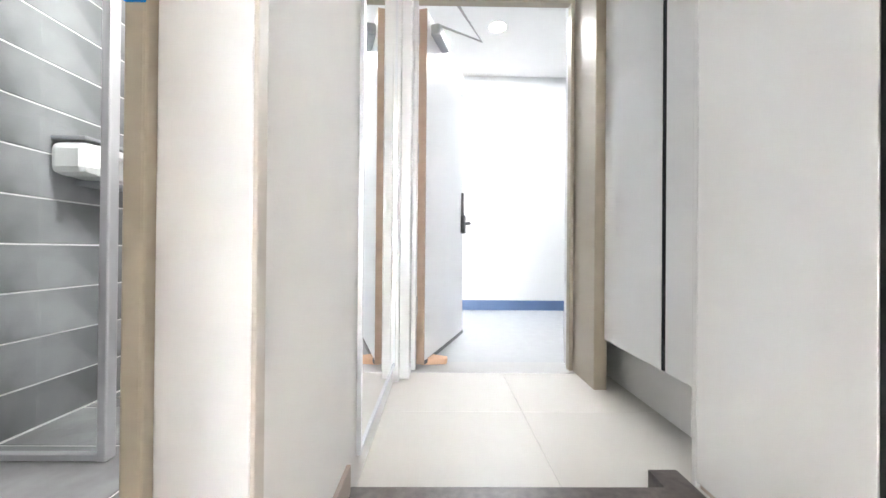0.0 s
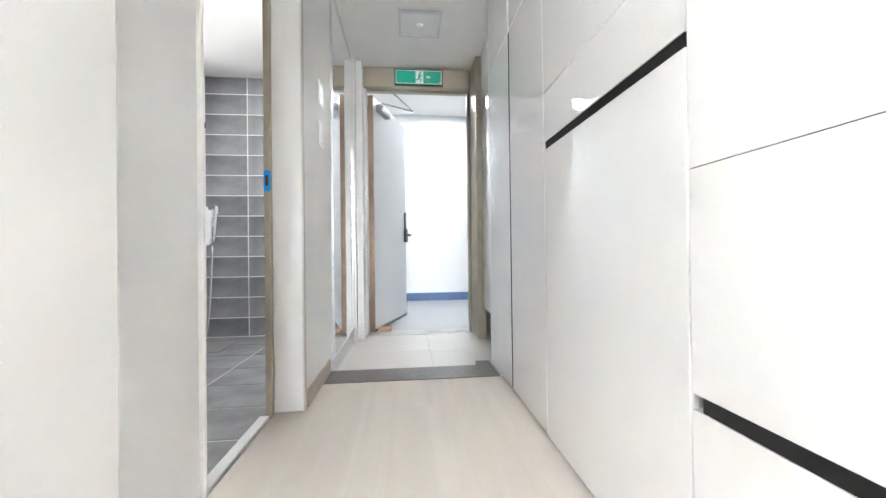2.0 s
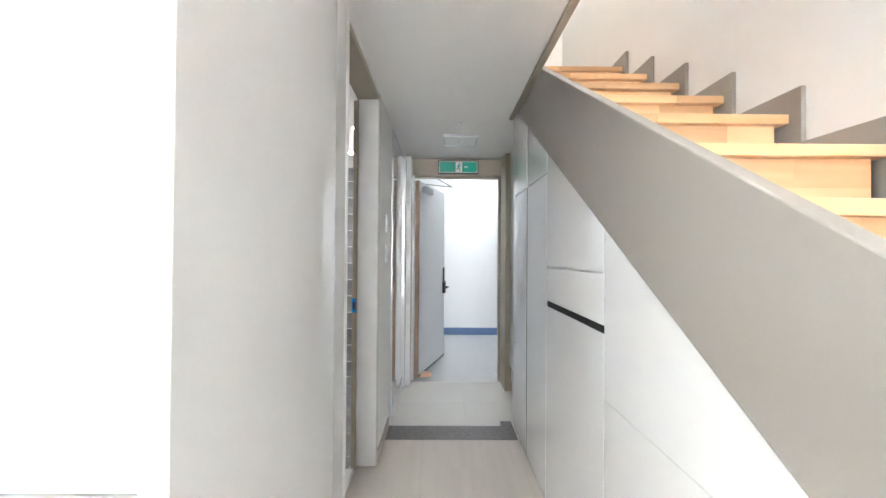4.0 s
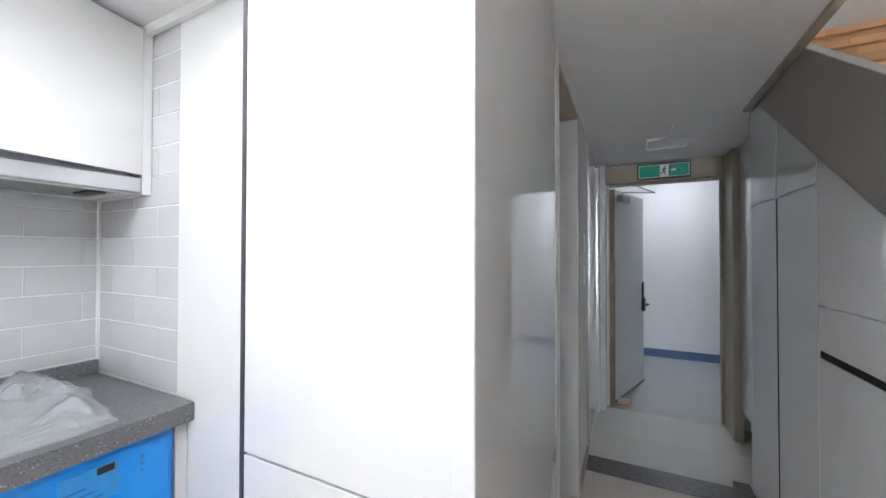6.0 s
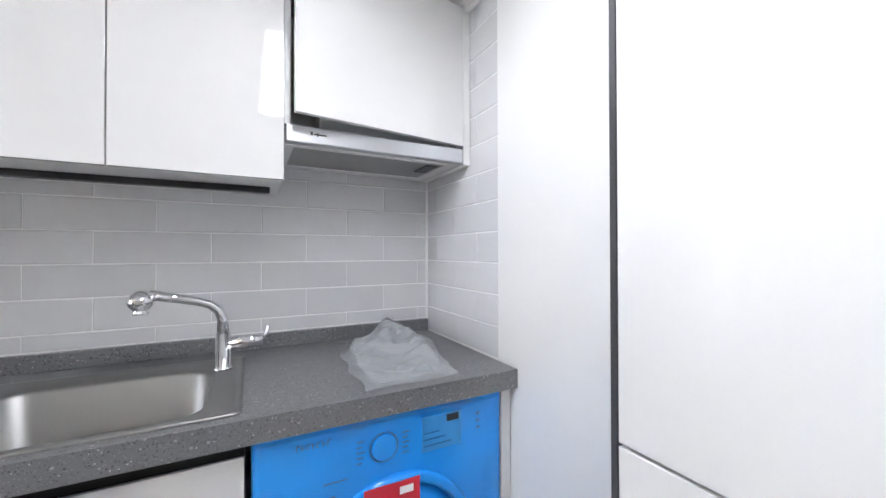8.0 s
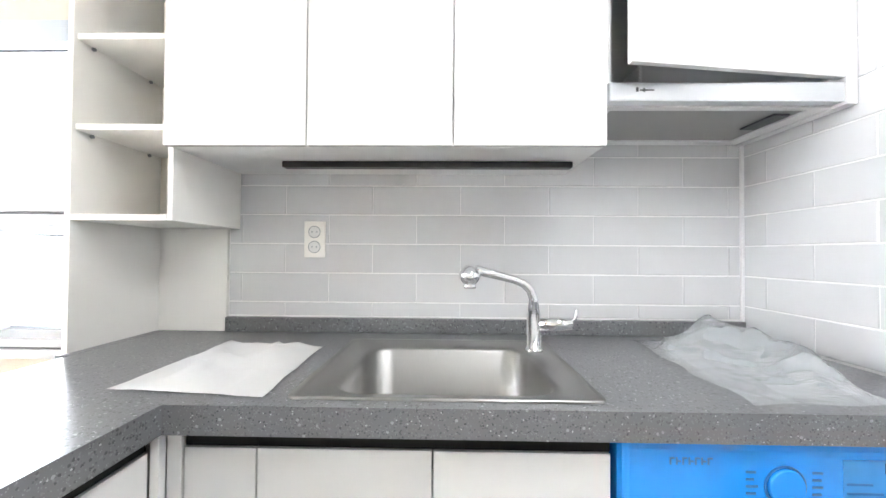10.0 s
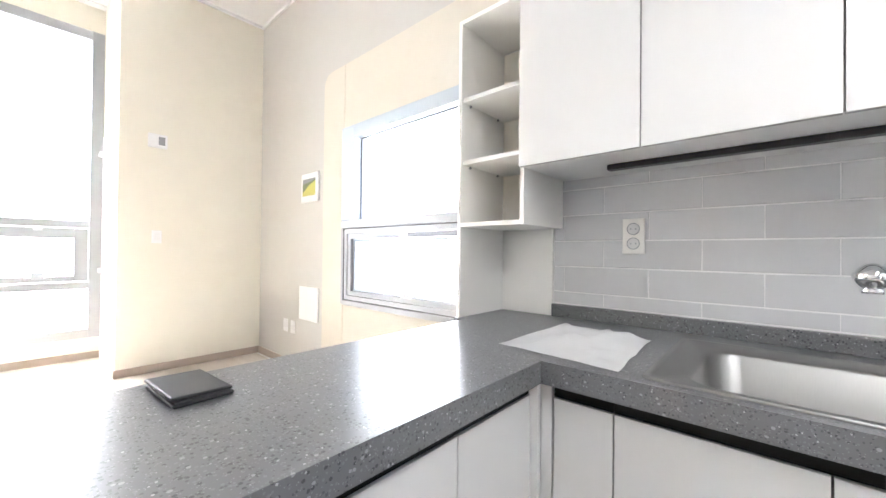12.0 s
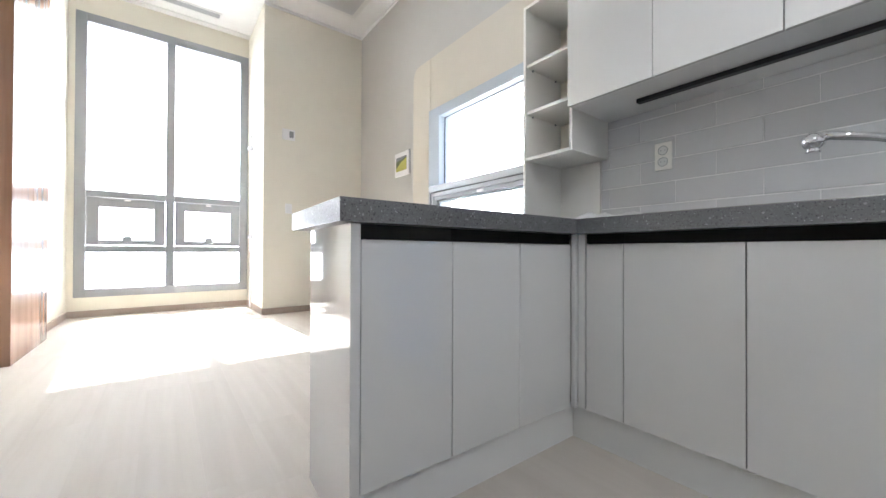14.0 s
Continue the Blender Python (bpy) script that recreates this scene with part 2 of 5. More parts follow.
pk.new(clear.outputs[0], veil.inputs[1]), pk.new(pb.outputs[0], veil.inputs[2])
pk.new(fres.outputs[0], thin.inputs[0]), pk.new(veil.outputs[0], thin.inputs[1]), pk.new(sheen.outputs[0], thin.inputs[2])
pk.new(thin.outputs[0], pn["Material Output"].inputs[0])
M["film"] = pl


# ---- building helpers ----
def box(bm, x0, x1, y0, y1, z0, z1, bevel=0.0):
    vs = bmesh.ops.create_cube(bm, size=1)["verts"]
    for v in vs:
        v.co = Vector(((x0 + x1) / 2 + v.co.x * (x1 - x0), (y0 + y1) / 2 + v.co.y * (y1 - y0), (z0 + z1) / 2 + v.co.z * (z1 - z0)))
    if bevel:
        es = list({e for v in vs for e in v.link_edges})
        bmesh.ops.bevel(bm, geom=es, offset=bevel, segments=2, affect="EDGES", profile=0.5)
    return bm


def boxes(*dims, bevel=0.0):
    bm = bmesh.new()
    for d in dims:
        box(bm, *d, bevel=bevel)
    return bm


def prism(points, axis, a, b, bevel=0.0):
    """A flat outline given in the two other axes, pushed along axis from a to b."""
    bm = bmesh.new()
    put = {"x": lambda p, c: (c, p[0], p[1]), "y": lambda p, c: (p[0], c, p[1]), "z": lambda p, c: (p[0], p[1], c)}[axis]
    lo, hi = [bm.verts.new(put(p, a)) for p in points], [bm.verts.new(put(p, b)) for p in points]
    bm.faces.new(lo), bm.faces.new(hi[::-1])
    for i in range(len(points)):
        j = (i + 1) % len(points)
        bm.faces.new((lo[j], lo[i], hi[i], hi[j]))
    bmesh.ops.recalc_face_normals(bm, faces=bm.faces)
    if bevel:
        bmesh.ops.bevel(bm, geom=bm.edges[:], offset=bevel, segments=2, affect="EDGES", profile=0.5)
    return bm


def slab(xs, ys, z0, z1, gaps=(), axis="z"):
    """A slab over a grid of cells, less the cells in gaps; axis is its thin way."""
    bm = bmesh.new()
    put = {"z": lambda u, v, w: (u, v, w), "x": lambda u, v, w: (w, u, v), "y": lambda u, v, w: (u, w, v)}[axis]
    grid = {}
    for i, u in enumerate(xs):
        for j, v in enumerate(ys):
            grid[i, j] = (bm.verts.new(put(u, v, z0)), bm.verts.new(put(u, v, z1)))
    cells = [(i, j) for i in range(len(xs) - 1) for j in range(len(ys) - 1) if (i, j) not in gaps]
    for i, j in cells:
        q = [(i, j), (i + 1, j), (i + 1, j + 1), (i, j + 1)]
        bm.faces.new([grid[k][0] for k in q[::-1]])
        bm.faces.new([grid[k][1] for k in q])
        for (a, b), (di, dj) in zip(zip(q, q[1:] + q[:1]), ((0, -1), (1, 0), (0, 1), (-1, 0))):
            if (i + di, j + dj) not in cells:
                bm.faces.new((grid[a][0], grid[b][0], grid[b][1], grid[a][1]))
    for v in [v for v in bm.verts if not v.link_faces]:
        bm.verts.remove(v)
    bmesh.ops.recalc_face_normals(bm, faces=bm.faces)
    return bm


def tube(bm, pts, r, n=10, radii=None):
    """A round bar along points."""
    pts = [Vector(p) for p in pts]
    rings = []
    for i, p in enumerate(pts):
        d = (pts[min(i + 1, len(pts) - 1)] - pts[max(i - 1, 0)]).normalized()
        u = d.orthogonal().normalized() if not rings else (rings[-1][1] - d * rings[-1][1].dot(d)).normalized()
        w = d.cross(u)
        rr = radii[i] if radii else r
        rings.append(([bm.verts.new(p + (u * math.cos(k * math.tau / n) + w * math.sin(k * math.tau / n)) * rr) for k in range(n)], u))
    for (a, _), (b, _) in zip(rings, rings[1:]):
        for k in range(n):
            bm.faces.new((a[k], a[(k + 1) % n], b[(k + 1) % n], b[k])).smooth = True
    bm.faces.new(rings[0][0][::-1]), bm.faces.new(rings[-1][0])
    return bm


def tubes(*bars, n=10):
    bm = bmesh.new()
    for pts, r in bars:
        tube(bm, pts, r, n)
    return bm


def disc(bm, c, r, depth, axis="z", n=24, r2=None):
    d = {"x": Vector((depth, 0, 0)), "y": Vector((0, depth, 0)), "z": Vector((0, 0, depth))}[axis]
    return tube(bm, [Vector(c), Vector(c) + d], r, n, radii=[r, r if r2 is None else r2])


def mesh_of(name, bm, material):
    me = bpy.data.meshes.new(name)
    bm.to_mesh(me)
    bm.free()
    me.materials.append(M[material] if isinstance(material, str) else material)
    return me


def part(name, bm, material, parent=None, label=""):
    ob = new(name, mesh_of(name, bm, material))
    if parent is not None:
        ob.parent = parent
        if parent.data is None:
            ob.matrix_parent_inverse = Matrix.Translation(-parent.location)
    if label:
        ob["label"] = label
    return ob


def thing(name, label, category, group="", at=(0, 0, 0)):
    ob = new(name)
    ob.empty_display_size = 0.05
    ob.location = at
    return tagged(ob, label, category, group)


def solid(name, bm, material, label, category, group=""):
    return tagged(part(name, bm, material), label, category, group)


def struct(name, bm, material, label="", category=""):
    return tagged(part(name, bm, material), label, category, kind="structure")

# ---- setting ----
CEIL, LOFT = 2.28, 3.85
WX, FACE, SLOPE = -0.215, 0.713, 0.65          # corridor wall, cabinet front, stair slope


def stringer_low(y):
    return 1.335 + SLOPE * (y + 0.494)


def stringer_top(y):
    return 1.55 + SLOPE * (y + 0.804)


# floors: a base under each room; the boards and tiles lie on it
struct("floor", slab([-2.3, -0.34, 1.6], [-7.95, -0.58, 0.90], -0.12, -0.012, {(0, 1)}), "grout", "concrete base under the pale laminate floor", "floor")
struct("floor_entry", boxes((-0.45, 1.0, 0.90, 2.40, -0.16, -0.0625)), "grout", "base under the entrance tiles", "floor")
struct("floor_bathroom", boxes((-1.62, -0.34, -0.5, 2.4, -0.20, -0.0545)), "grout", "white-grouted base of the bathroom floor", "floor")
struct("floor_hall", boxes((-2.6, 3.4, 2.40, 4.7, -0.16, -0.06)), "hall_floor", "pale grey vinyl floor of the common hall", "floor")

# corridor, bathroom and entrance walls
struct("wall_corridor_west", boxes((-0.34, WX, 0.60, 2.235, -0.10, CEIL)), "wall", "white papered corridor wall", "wall")
struct("wall_bath_header", boxes((-0.34, WX, -0.215, 0.60, 2.25, CEIL)), "wall", "white papered wall over the bathroom doorway", "wall")
struct("wall_bath_side", boxes((-0.34, -0.205, -0.62, -0.215, 0.0, CEIL)), "casing", "beige faced wall beside the bathroom doorway", "wall")
struct("wall_bath_south", boxes((-1.66, -0.34, -0.58, -0.45, -0.1, CEIL)), "wall", "plain wall", "wall")
struct("wall_bath_west", boxes((-1.66, -1.497, -0.45, 2.47, -0.2, CEIL)), "grout", "white-grouted tiled bathroom wall", "wall")
struct("wall_bath_north", boxes((-1.497, -0.34, 2.3285, 2.47, -0.2, CEIL)), "grout", "white-grouted tiled bathroom wall", "wall")
struct("ceiling_bathroom", boxes((-1.66, -0.34, -0.58, 2.47, 2.20, 2.27)), "ceiling", "white bathroom ceiling", "ceiling")
struct("wall_entry_north", slab([-0.34, -0.135, 0.80, 1.10], [-0.12, 2.15, 2.42], 2.235, 2.40, {(1, 0)}, "y"), "hall_wall", "wall round the entrance door", "wall")
struct("wall_stair_east", boxes((1.50, 1.62, -4.2, 2.40, -0.1, 5.2)), "wall", "tall pale wall beside the stairs", "wall")
struct("wall_stair_north", boxes((0.66, 1.50, 2.40, 2.5, 2.2, 5.2)), "wall", "pale wall at the head of the stairs", "wall")
struct("wall_entry_east", boxes((1.10, 1.20, 1.1, 2.40, -0.1, 2.3)), "wall", "plain wall behind the shoe cabinet", "wall")
struct("ceiling_corridor", boxes((-0.34, 0.665, -2.90, 2.40, CEIL, CEIL + 0.08)), "ceiling", "white papered corridor ceiling", "ceiling")
struct("ceiling_entry", boxes((0.665, 1.20, 1.05, 2.40, CEIL, CEIL + 0.08)), "ceiling", "white papered ceiling of the entrance", "ceiling")
struct("ceiling_kitchen", boxes((-2.1, -0.34, -2.90, -0.58, CEIL, CEIL + 0.08)), "ceiling", "white papered kitchen ceiling", "ceiling")
struct("trim_ceiling_edge", boxes((0.667, 0.70, -2.90, 1.05, CEIL - 0.014, CEIL + 0.30)), "frame_tan", "tan edge of the stair opening", "trim")
struct("wall_loft_front", boxes((-2.28, 0.70, -2.94, -2.90, CEIL, LOFT)), "wall", "pale loft front above the kitchen", "wall")
struct("wall_stair_void", boxes((0.64, 0.70, -2.90, 2.40, CEIL + 0.31, 5.2)), "wall", "pale wall over the stair opening", "wall")
struct("ceiling_stair", boxes((0.6, 1.62, -4.3, 2.5, 5.2, 5.3)), "ceiling", "high ceiling over the stairs", "ceiling")

# kitchen walls
struct("wall_kitchen_west", boxes((-2.185, -1.9825, -3.22, -0.85, 0, CEIL)), "grout", "white-grouted kitchen wall", "wall")
struct("wall_kitchen_north", boxes((-1.9825, -1.387, -0.9475, -0.85, 0, CEIL)), "grout", "white-grouted side wall of the kitchen", "wall")
struct("wall_kitchen_column", boxes((-1.387, -0.79, -0.955, -0.85, 0, CEIL)), "satin", "plain white filler panel beside the tall cabinet", "wall")
struct("trim_tile_corner", boxes((-1.981, -1.970, -0.962, -0.951, 0.97, 1.64)), "grout", "white sealant in the tile corner", "trim")
struct("trim_kitchen_cornice", boxes((-1.98, -0.80, -0.975, -0.957, CEIL - 0.035, CEIL)), "satin", "white ceiling moulding", "trim")

# living room walls
WL = -2.19
struct("wall_living_west", slab([-6.70, -4.93, -3.30, -2.90], [-0.1, 0.77, 2.24, LOFT + 0.1], WL - 0.26, WL, {(1, 1)}, "x"), "greige", "greige papered wall with a wide window", "wall")
struct("wall_living_pier", boxes((WL - 0.26, -0.905, -7.95, -6.70, -0.1, LOFT + 0.1)), "cream", "cream papered pier beside the tall window", "wall")
struct("wall_living_south", slab([-0.905, -0.90, 0.895, 0.955], [-0.1, 0.23, 3.58, LOFT + 0.1], -7.95, -7.74, {(1, 1)}, "y"), "cream", "cream papered wall round the tall window", "wall")
struct("wall_living_east", boxes((0.955, 1.1, -7.95, -4.2, -0.1, LOFT + 0.1)), "cream", "cream papered wall", "wall")
struct("wall_stair_foot", boxes((1.10, 1.50, -4.3, -4.2, -0.1, 5.2)), "wall", "plain wall by the stair foot", "wall")
struct("ceiling_living", boxes((WL - 0.26, 1.1, -7.95, -2.90, LOFT, LOFT + 0.1)), "ceiling", "high white living room ceiling", "ceiling")
struct("ceiling_over_stair_foot", boxes((0.70, 1.1, -4.3, -2.90, LOFT + 0.1, 5.3)), "wall", "pale wall over the stair foot", "wall")
struct("trim_cornice_west", boxes((WL, WL + 0.02, -6.70, -2.94, LOFT - 0.03, LOFT)), "satin", "white ceiling moulding", "trim")
struct("trim_cornice_pier", boxes((WL + 0.02, -0.905, -6.70, -6.68, LOFT - 0.03, LOFT)), "satin", "white ceiling moulding", "trim")

# common hall beyond the entrance
struct("wall_hall_north", boxes((-2.6, 3.4, 4.45, 4.6, -0.16, 3.0)), "hall_wall", "bright white wall of the common hall", "wall")
struct("wall_hall_west", boxes((-2.7, -2.6, 2.40, 4.6, -0.16, 3.0)), "hall_wall", "white hall wall", "wall")
struct("wall_hall_east", boxes((3.4, 3.5, 2.40, 4.6, -0.16, 3.0)), "hall_wall", "white hall wall", "wall")
struct("wall_hall_south", slab([-2.6, -0.34, 1.10, 3.4], [-0.16, 2.42, 3.0], 2.40, 2.5, {(1, 0)}, "y"), "hall_wall", "white hall wall round the entrance", "wall")
struct("ceiling_hall", boxes((-2.7, 3.5, 2.40, 4.6, 2.69, 3.0)), "ceiling", "white hall ceiling", "ceiling")
struct("baseboard_hall", boxes((-2.6, 3.4, 4.435, 4.45, -0.06, 0.055)), "blue_line", "painted blue skirting of the common hall", "baseboard")

# bright haze beyond the windows
M["haze"] = glow("bright_haze", (0.96, 0.98, 1.0), 2.4)
tagged(part("backdrop_south", slab([-90, 90], [-40, 38], -70, -69.9, (), "y"), "haze"), "bright white haze beyond the tall window", "backdrop", kind="structure")
tagged(part("backdrop_west", slab([-90, 60], [-40, 45], -70, -69.9, (), "x"), "haze"), "bright white haze beyond the wide window", "backdrop", kind="structure")

# skirtings
struct("baseboard_corridor", boxes((WX, WX + 0.012, 0.62, 1.08, 0, 0.075), bevel=0.003), "skirt", "brown skirting of the corridor", "baseboard")
struct("baseboard_pier", boxes((WL + 0.012, -0.893, -6.70, -6.688, 0, 0.075)), "skirt", "brown skirting of the pier", "baseboard")
struct("baseboard_recess", boxes((-0.905, -0.893, -7.728, -6.70, 0, 0.075)), "skirt", "brown skirting in the window recess", "baseboard")
struct("baseboard_south", boxes((-0.893, 0.943, -7.74, -7.728, 0, 0.075)), "skirt", "brown skirting under the tall window", "baseboard")
struct("baseboard_west", boxes((WL, WL + 0.012, -6.688, -3.22, 0, 0.075)), "skirt", "brown skirting of the living room", "baseboard")
struct("baseboard_east", boxes((0.943, 0.955, -7.728, -6.35, 0, 0.075)), "skirt", "brown skirting of the living room", "baseboard")

# cream wall panel round the west window, with rounded corners
def rounded(y0, y1, z0, z1, r):
    pts = []
    for cy, cz, a0 in ((y1 - r, z1 - r, 0), (y0 + r, z1 - r, 90)):
        pts += [(cy + r * math.cos(radians(a0 + k * 15)), cz + r * math.sin(radians(a0 + k * 15))) for k in range(7)]
    return pts + [(y0, z0), (y1, z0)]


cream = tagged(part("wall_panel_cream", prism(rounded(-5.30, -4.965, 0.076, 2.83, 0.12)[7:14] + [(-5.30, 0.076), (-4.965, 0.076), (-4.965, 2.83)], "x", WL, WL + 0.005), "sand"), "cream papered strip beside the window", "wall panel", kind="structure")
tagged(part("wall_panel_above", boxes((WL, WL + 0.005, -4.96, -3.22, 2.26, 2.83)), "sand"), "cream papered field above the window", "wall panel", kind="structure")
tagged(part("wall_panel_below", boxes((WL, WL + 0.005, -4.96, -3.22, 0.076, 0.745)), "sand"), "cream papered field below the window", "wall panel", kind="structure")


# windows: frame bars, opening sashes, glass
def window(name, label, axis, u0, u1, z0, z1, w0, w1, mids, rails, sash_band, bar=0.06, inner=1):
    """A fixed frame in the wall from w0 to w1 deep; sash_band is the row that opens."""
    def b(ua, ub, za, zb, wa, wb, bev=0.004):
        return boxes((ua, ub, wa, wb, za, zb) if axis == "y" else (wa, wb, ua, ub, za, zb), bevel=bev)
    root = thing(name, label, "window", at=((u0 + u1) / 2, w0, z0) if axis == "y" else (w0, (u0 + u1) / 2, z0))
    root["kind"] = "structure"
    for ua, ub in ((u0, u0 + bar), (u1 - bar, u1)):
        part("window_frame", b(ua, ub, z0, z1, w0, w1), "alu", root)
    for za, zb in ((z0, z0 + bar), (z1 - bar, z1)):
        part("window_frame", b(u0 + bar, u1 - bar, za, zb, w0, w1), "alu", root)
    for u in mids:
        part("mullion", b(u - bar * 0.45, u + bar * 0.45, z0 + bar, z1 - bar, w0, w1), "alu", root)
    us = [u0 + bar] + [m + s * bar * 0.45 for m in mids for s in (-1, 1)] + [u1 - bar]
    zs = [z0 + bar] + [r + s * bar * 0.4 for r in rails for s in (-1, 1)] + [z1 - bar]
    wm = (w0 + w1) / 2
    for k in range(0, len(us), 2):
        for r in rails:
            part("transom", b(us[k], us[k + 1], r - bar * 0.4, r + bar * 0.4, w0 + 0.003 * inner, w1 - 0.003), "alu", root)
        for j in range(0, len(zs), 2):
            if j // 2 == sash_band:
                s, sb = 0.11, 0.065
                ua, ub, za, zb = us[k] + 0.006, us[k + 1] - 0.006, zs[j] + 0.006, zs[j + 1] - 0.006
                wa, wb = (w1 - 0.05, w1 + 0.012) if inner > 0 else (w0 - 0.012, w0 + 0.05)
                sash = part("sash", boxes(*[(d if axis == "y" else (d[2], d[3], d[0], d[1], d[4], d[5])) for d in
                    ((ua, ua + s, wa, wb, za, zb), (ub - s, ub, wa, wb, za, zb), (ua + s, ub - s, wa, wb, za, za + sb), (ua + s, ub - s, wa, wb, zb - s, zb))], bevel=0.004), "alu", root, "grey opening sash")
                um = (ua + ub) / 2
                wh = wb if inner > 0 else wa
                hb = bmesh.new()
                box(hb, *((um - 0.10, um + 0.10, wh, wh + 0.025, za + 0.02, za + 0.06) if axis == "y" else (wh, wh + 0.025, um - 0.10, um + 0.10, za + 0.02, za + 0.06)), bevel=0.006)
                box(hb, *((um - 0.045, um + 0.045, wh + 0.02, wh + 0.05, za + 0.03, za + 0.11) if axis == "y" else (wh + 0.02, wh + 0.05, um - 0.045, um + 0.045, za + 0.03, za + 0.11)), bevel=0.006)
                part("handle", hb, "alu", sash, "grey turn handle")
                part("stay", b(um - 0.03, um + 0.03, zb - 0.03, zb - 0.01, wh, wh + 0.012), "white", sash)
                g = part("pane", b(ua + s, ub - s, za + sb, zb - s, wm - 0.003, wm + 0.003, 0), "glass", root)
            else:
                g = part("pane", b(us[k], us[k + 1], zs[j], zs[j + 1], wm - 0.003, wm + 0.003, 0), "glass", root)
            g.visible_shadow = False
    return root


window("window_1", "tall grey aluminium window with two opening sashes", "y", -0.90, 0.895, 0.23, 3.58, -7.83, -7.73, [-0.0], [0.80, 1.46], 1, 0.10)
west = thing("window_2", "wide aluminium window with a fixed pane over an opening sash", "window", at=(-2.2, -4.1, 0.75))
west["kind"] = "structure"
WA, WB, YR = -2.27, -2.150, -3.23
part("casing", boxes((WA, WB, -4.945, -4.765, 1.46, 2.255), bevel=0.004), "film_blue_pale", west, "side casing under pale blue film")
part("casing", boxes((WA, WB, -4.765, YR, 2.155, 2.255), bevel=0.004), "film_blue_pale", west, "head casing under pale blue film")
part("rail", boxes((WA, WB, -4.945, YR, 1.395, 1.459), bevel=0.004), "alu_mid", west, "silver rail between the panes")
part("casing", boxes((WA, WB, -4.945, -4.915, 0.75, 1.394), bevel=0.003), "alu_mid", west)
part("sill", boxes((WA, WB + 0.004, -4.915, YR, 0.745, 0.785), bevel=0.004), "alu_mid", west, "silver window sill")
part("gasket", slab([-4.912, -4.906, YR], [0.787, 0.793, 1.386, 1.392], -2.20, -2.153, {(1, 1)}, "x"), "dark", west, "dark rubber gasket")
part("sash_frame", slab([-4.905, -4.868, YR], [0.794, 0.826, 1.348, 1.385], -2.24, -2.158, {(1, 1)}, "x"), "alu_mid", west)
sash = part("sash", slab([-4.862, -4.822, YR], [0.832, 0.866, 1.305, 1.343], -2.23, -2.166, {(1, 1)}, "x"), "alu", west, "grey opening sash")
part("inner_bead", slab([-4.818, -4.79, YR], [0.870, 0.884, 1.285, 1.301], -2.235, -2.19, {(1, 1)}, "x"), "film_blue_pale", sash)
part("handle", boxes((-2.19, -2.14, -4.17, -4.05, 0.868, 0.895), (-2.165, -2.12, -4.135, -4.09, 0.885, 0.93), bevel=0.008), "alu_light", sash, "silver turn handle")
part("stay", boxes((-2.166, -2.15, -4.20, -4.12, 1.31, 1.335), bevel=0.004), "white", sash)
for z0, z1, y0 in ((0.88, 1.29, -4.80), (1.455, 2.16, -4.77)):
    g = part("pane", boxes((-2.236, -2.230, y0, YR, z0, z1)), "glass", west)
    g.visible_shadow = False
part("pane_edge", slab([-4.764, -4.758, YR], [1.4595, 1.465, 2.149, 2.1545], -2.229, -2.22, {(1, 1)}, "x"), "dark", west)


# ---- entrance ----
frame_ob = thing("door_1", "tan steel entrance door frame round an open door", "door frame", at=(0.33, 2.2, -0.06))
frame_ob["kind"] = "structure"
part("jamb", boxes((0.80, 0.865, 1.955, 2.30, -0.066, 2.27), (0.775, 0.80, 2.24, 2.29, -0.066, 2.10), bevel=0.004), "frame_tan", frame_ob)
part("jamb", boxes((-0.20, -0.135, 2.10, 2.30, -0.066, 2.27), (-0.135, -0.11, 2.24, 2.29, -0.066, 2.10), bevel=0.004), "casing", frame_ob, "pale beige hinge jamb")
part("head", boxes((-0.135, 0.80, 2.20, 2.30, 2.10, 2.27), (-0.11, 0.775, 2.24, 2.29, 2.075, 2.10), bevel=0.004), "frame_tan", frame_ob)
part("sill", boxes((-0.135, 0.80, 2.20, 2.40, -0.066, -0.055), bevel=0.003), "steel", frame_ob, "steel door sill")

# the leaf hangs on the jamb and stands open into the hall
DA = 72.0
HINGE = Vector((-0.105, 2.31, 0))
leaf = thing("entrance_door", "pale grey steel entrance door standing open", "door", at=HINGE)
TURN_LEAF = pose(HINGE.x, HINGE.y, 0, 0, 0, DA)


def turned(bm):
    bmesh.ops.transform(bm, matrix=TURN_LEAF, verts=bm.verts)
    return bm


panel_leaf = part("leaf", turned(boxes((0.0, 0.90, -0.045, 0.0, -0.04, 2.06), bevel=0.004)), "door_grey", leaf)
part("edge", turned(boxes((-0.012, 0.0, -0.047, 0.0, -0.04, 2.06))), "door_edge", leaf, "brown door edge")
for z in (0.25, 1.15, 1.85):
    part("hinge", turned(tubes(([(-0.015, 0.004, z), (-0.015, 0.004, z + 0.11)], 0.011))), "steel", leaf)
lock = part("door_lock", turned(boxes((0.815, 0.885, -0.075, -0.045, 0.77, 0.92), (0.828, 0.872, -0.066, -0.045, 0.92, 1.10), bevel=0.008)), "black", leaf, "black digital door lock")
part("handle", turned(tubes(([(0.85, -0.075, 0.85), (0.85, -0.115, 0.85), (0.75, -0.12, 0.85)], 0.011))), "dark", lock)
part("slider", turned(boxes((0.833, 0.867, -0.071, -0.0655, 0.94, 1.09), bevel=0.003)), "alu_light", lock)
part("peephole", turned(disc(bmesh.new(), (0.82, -0.047, 1.88), 0.012, -0.006, "y", 12)), "chrome", leaf)
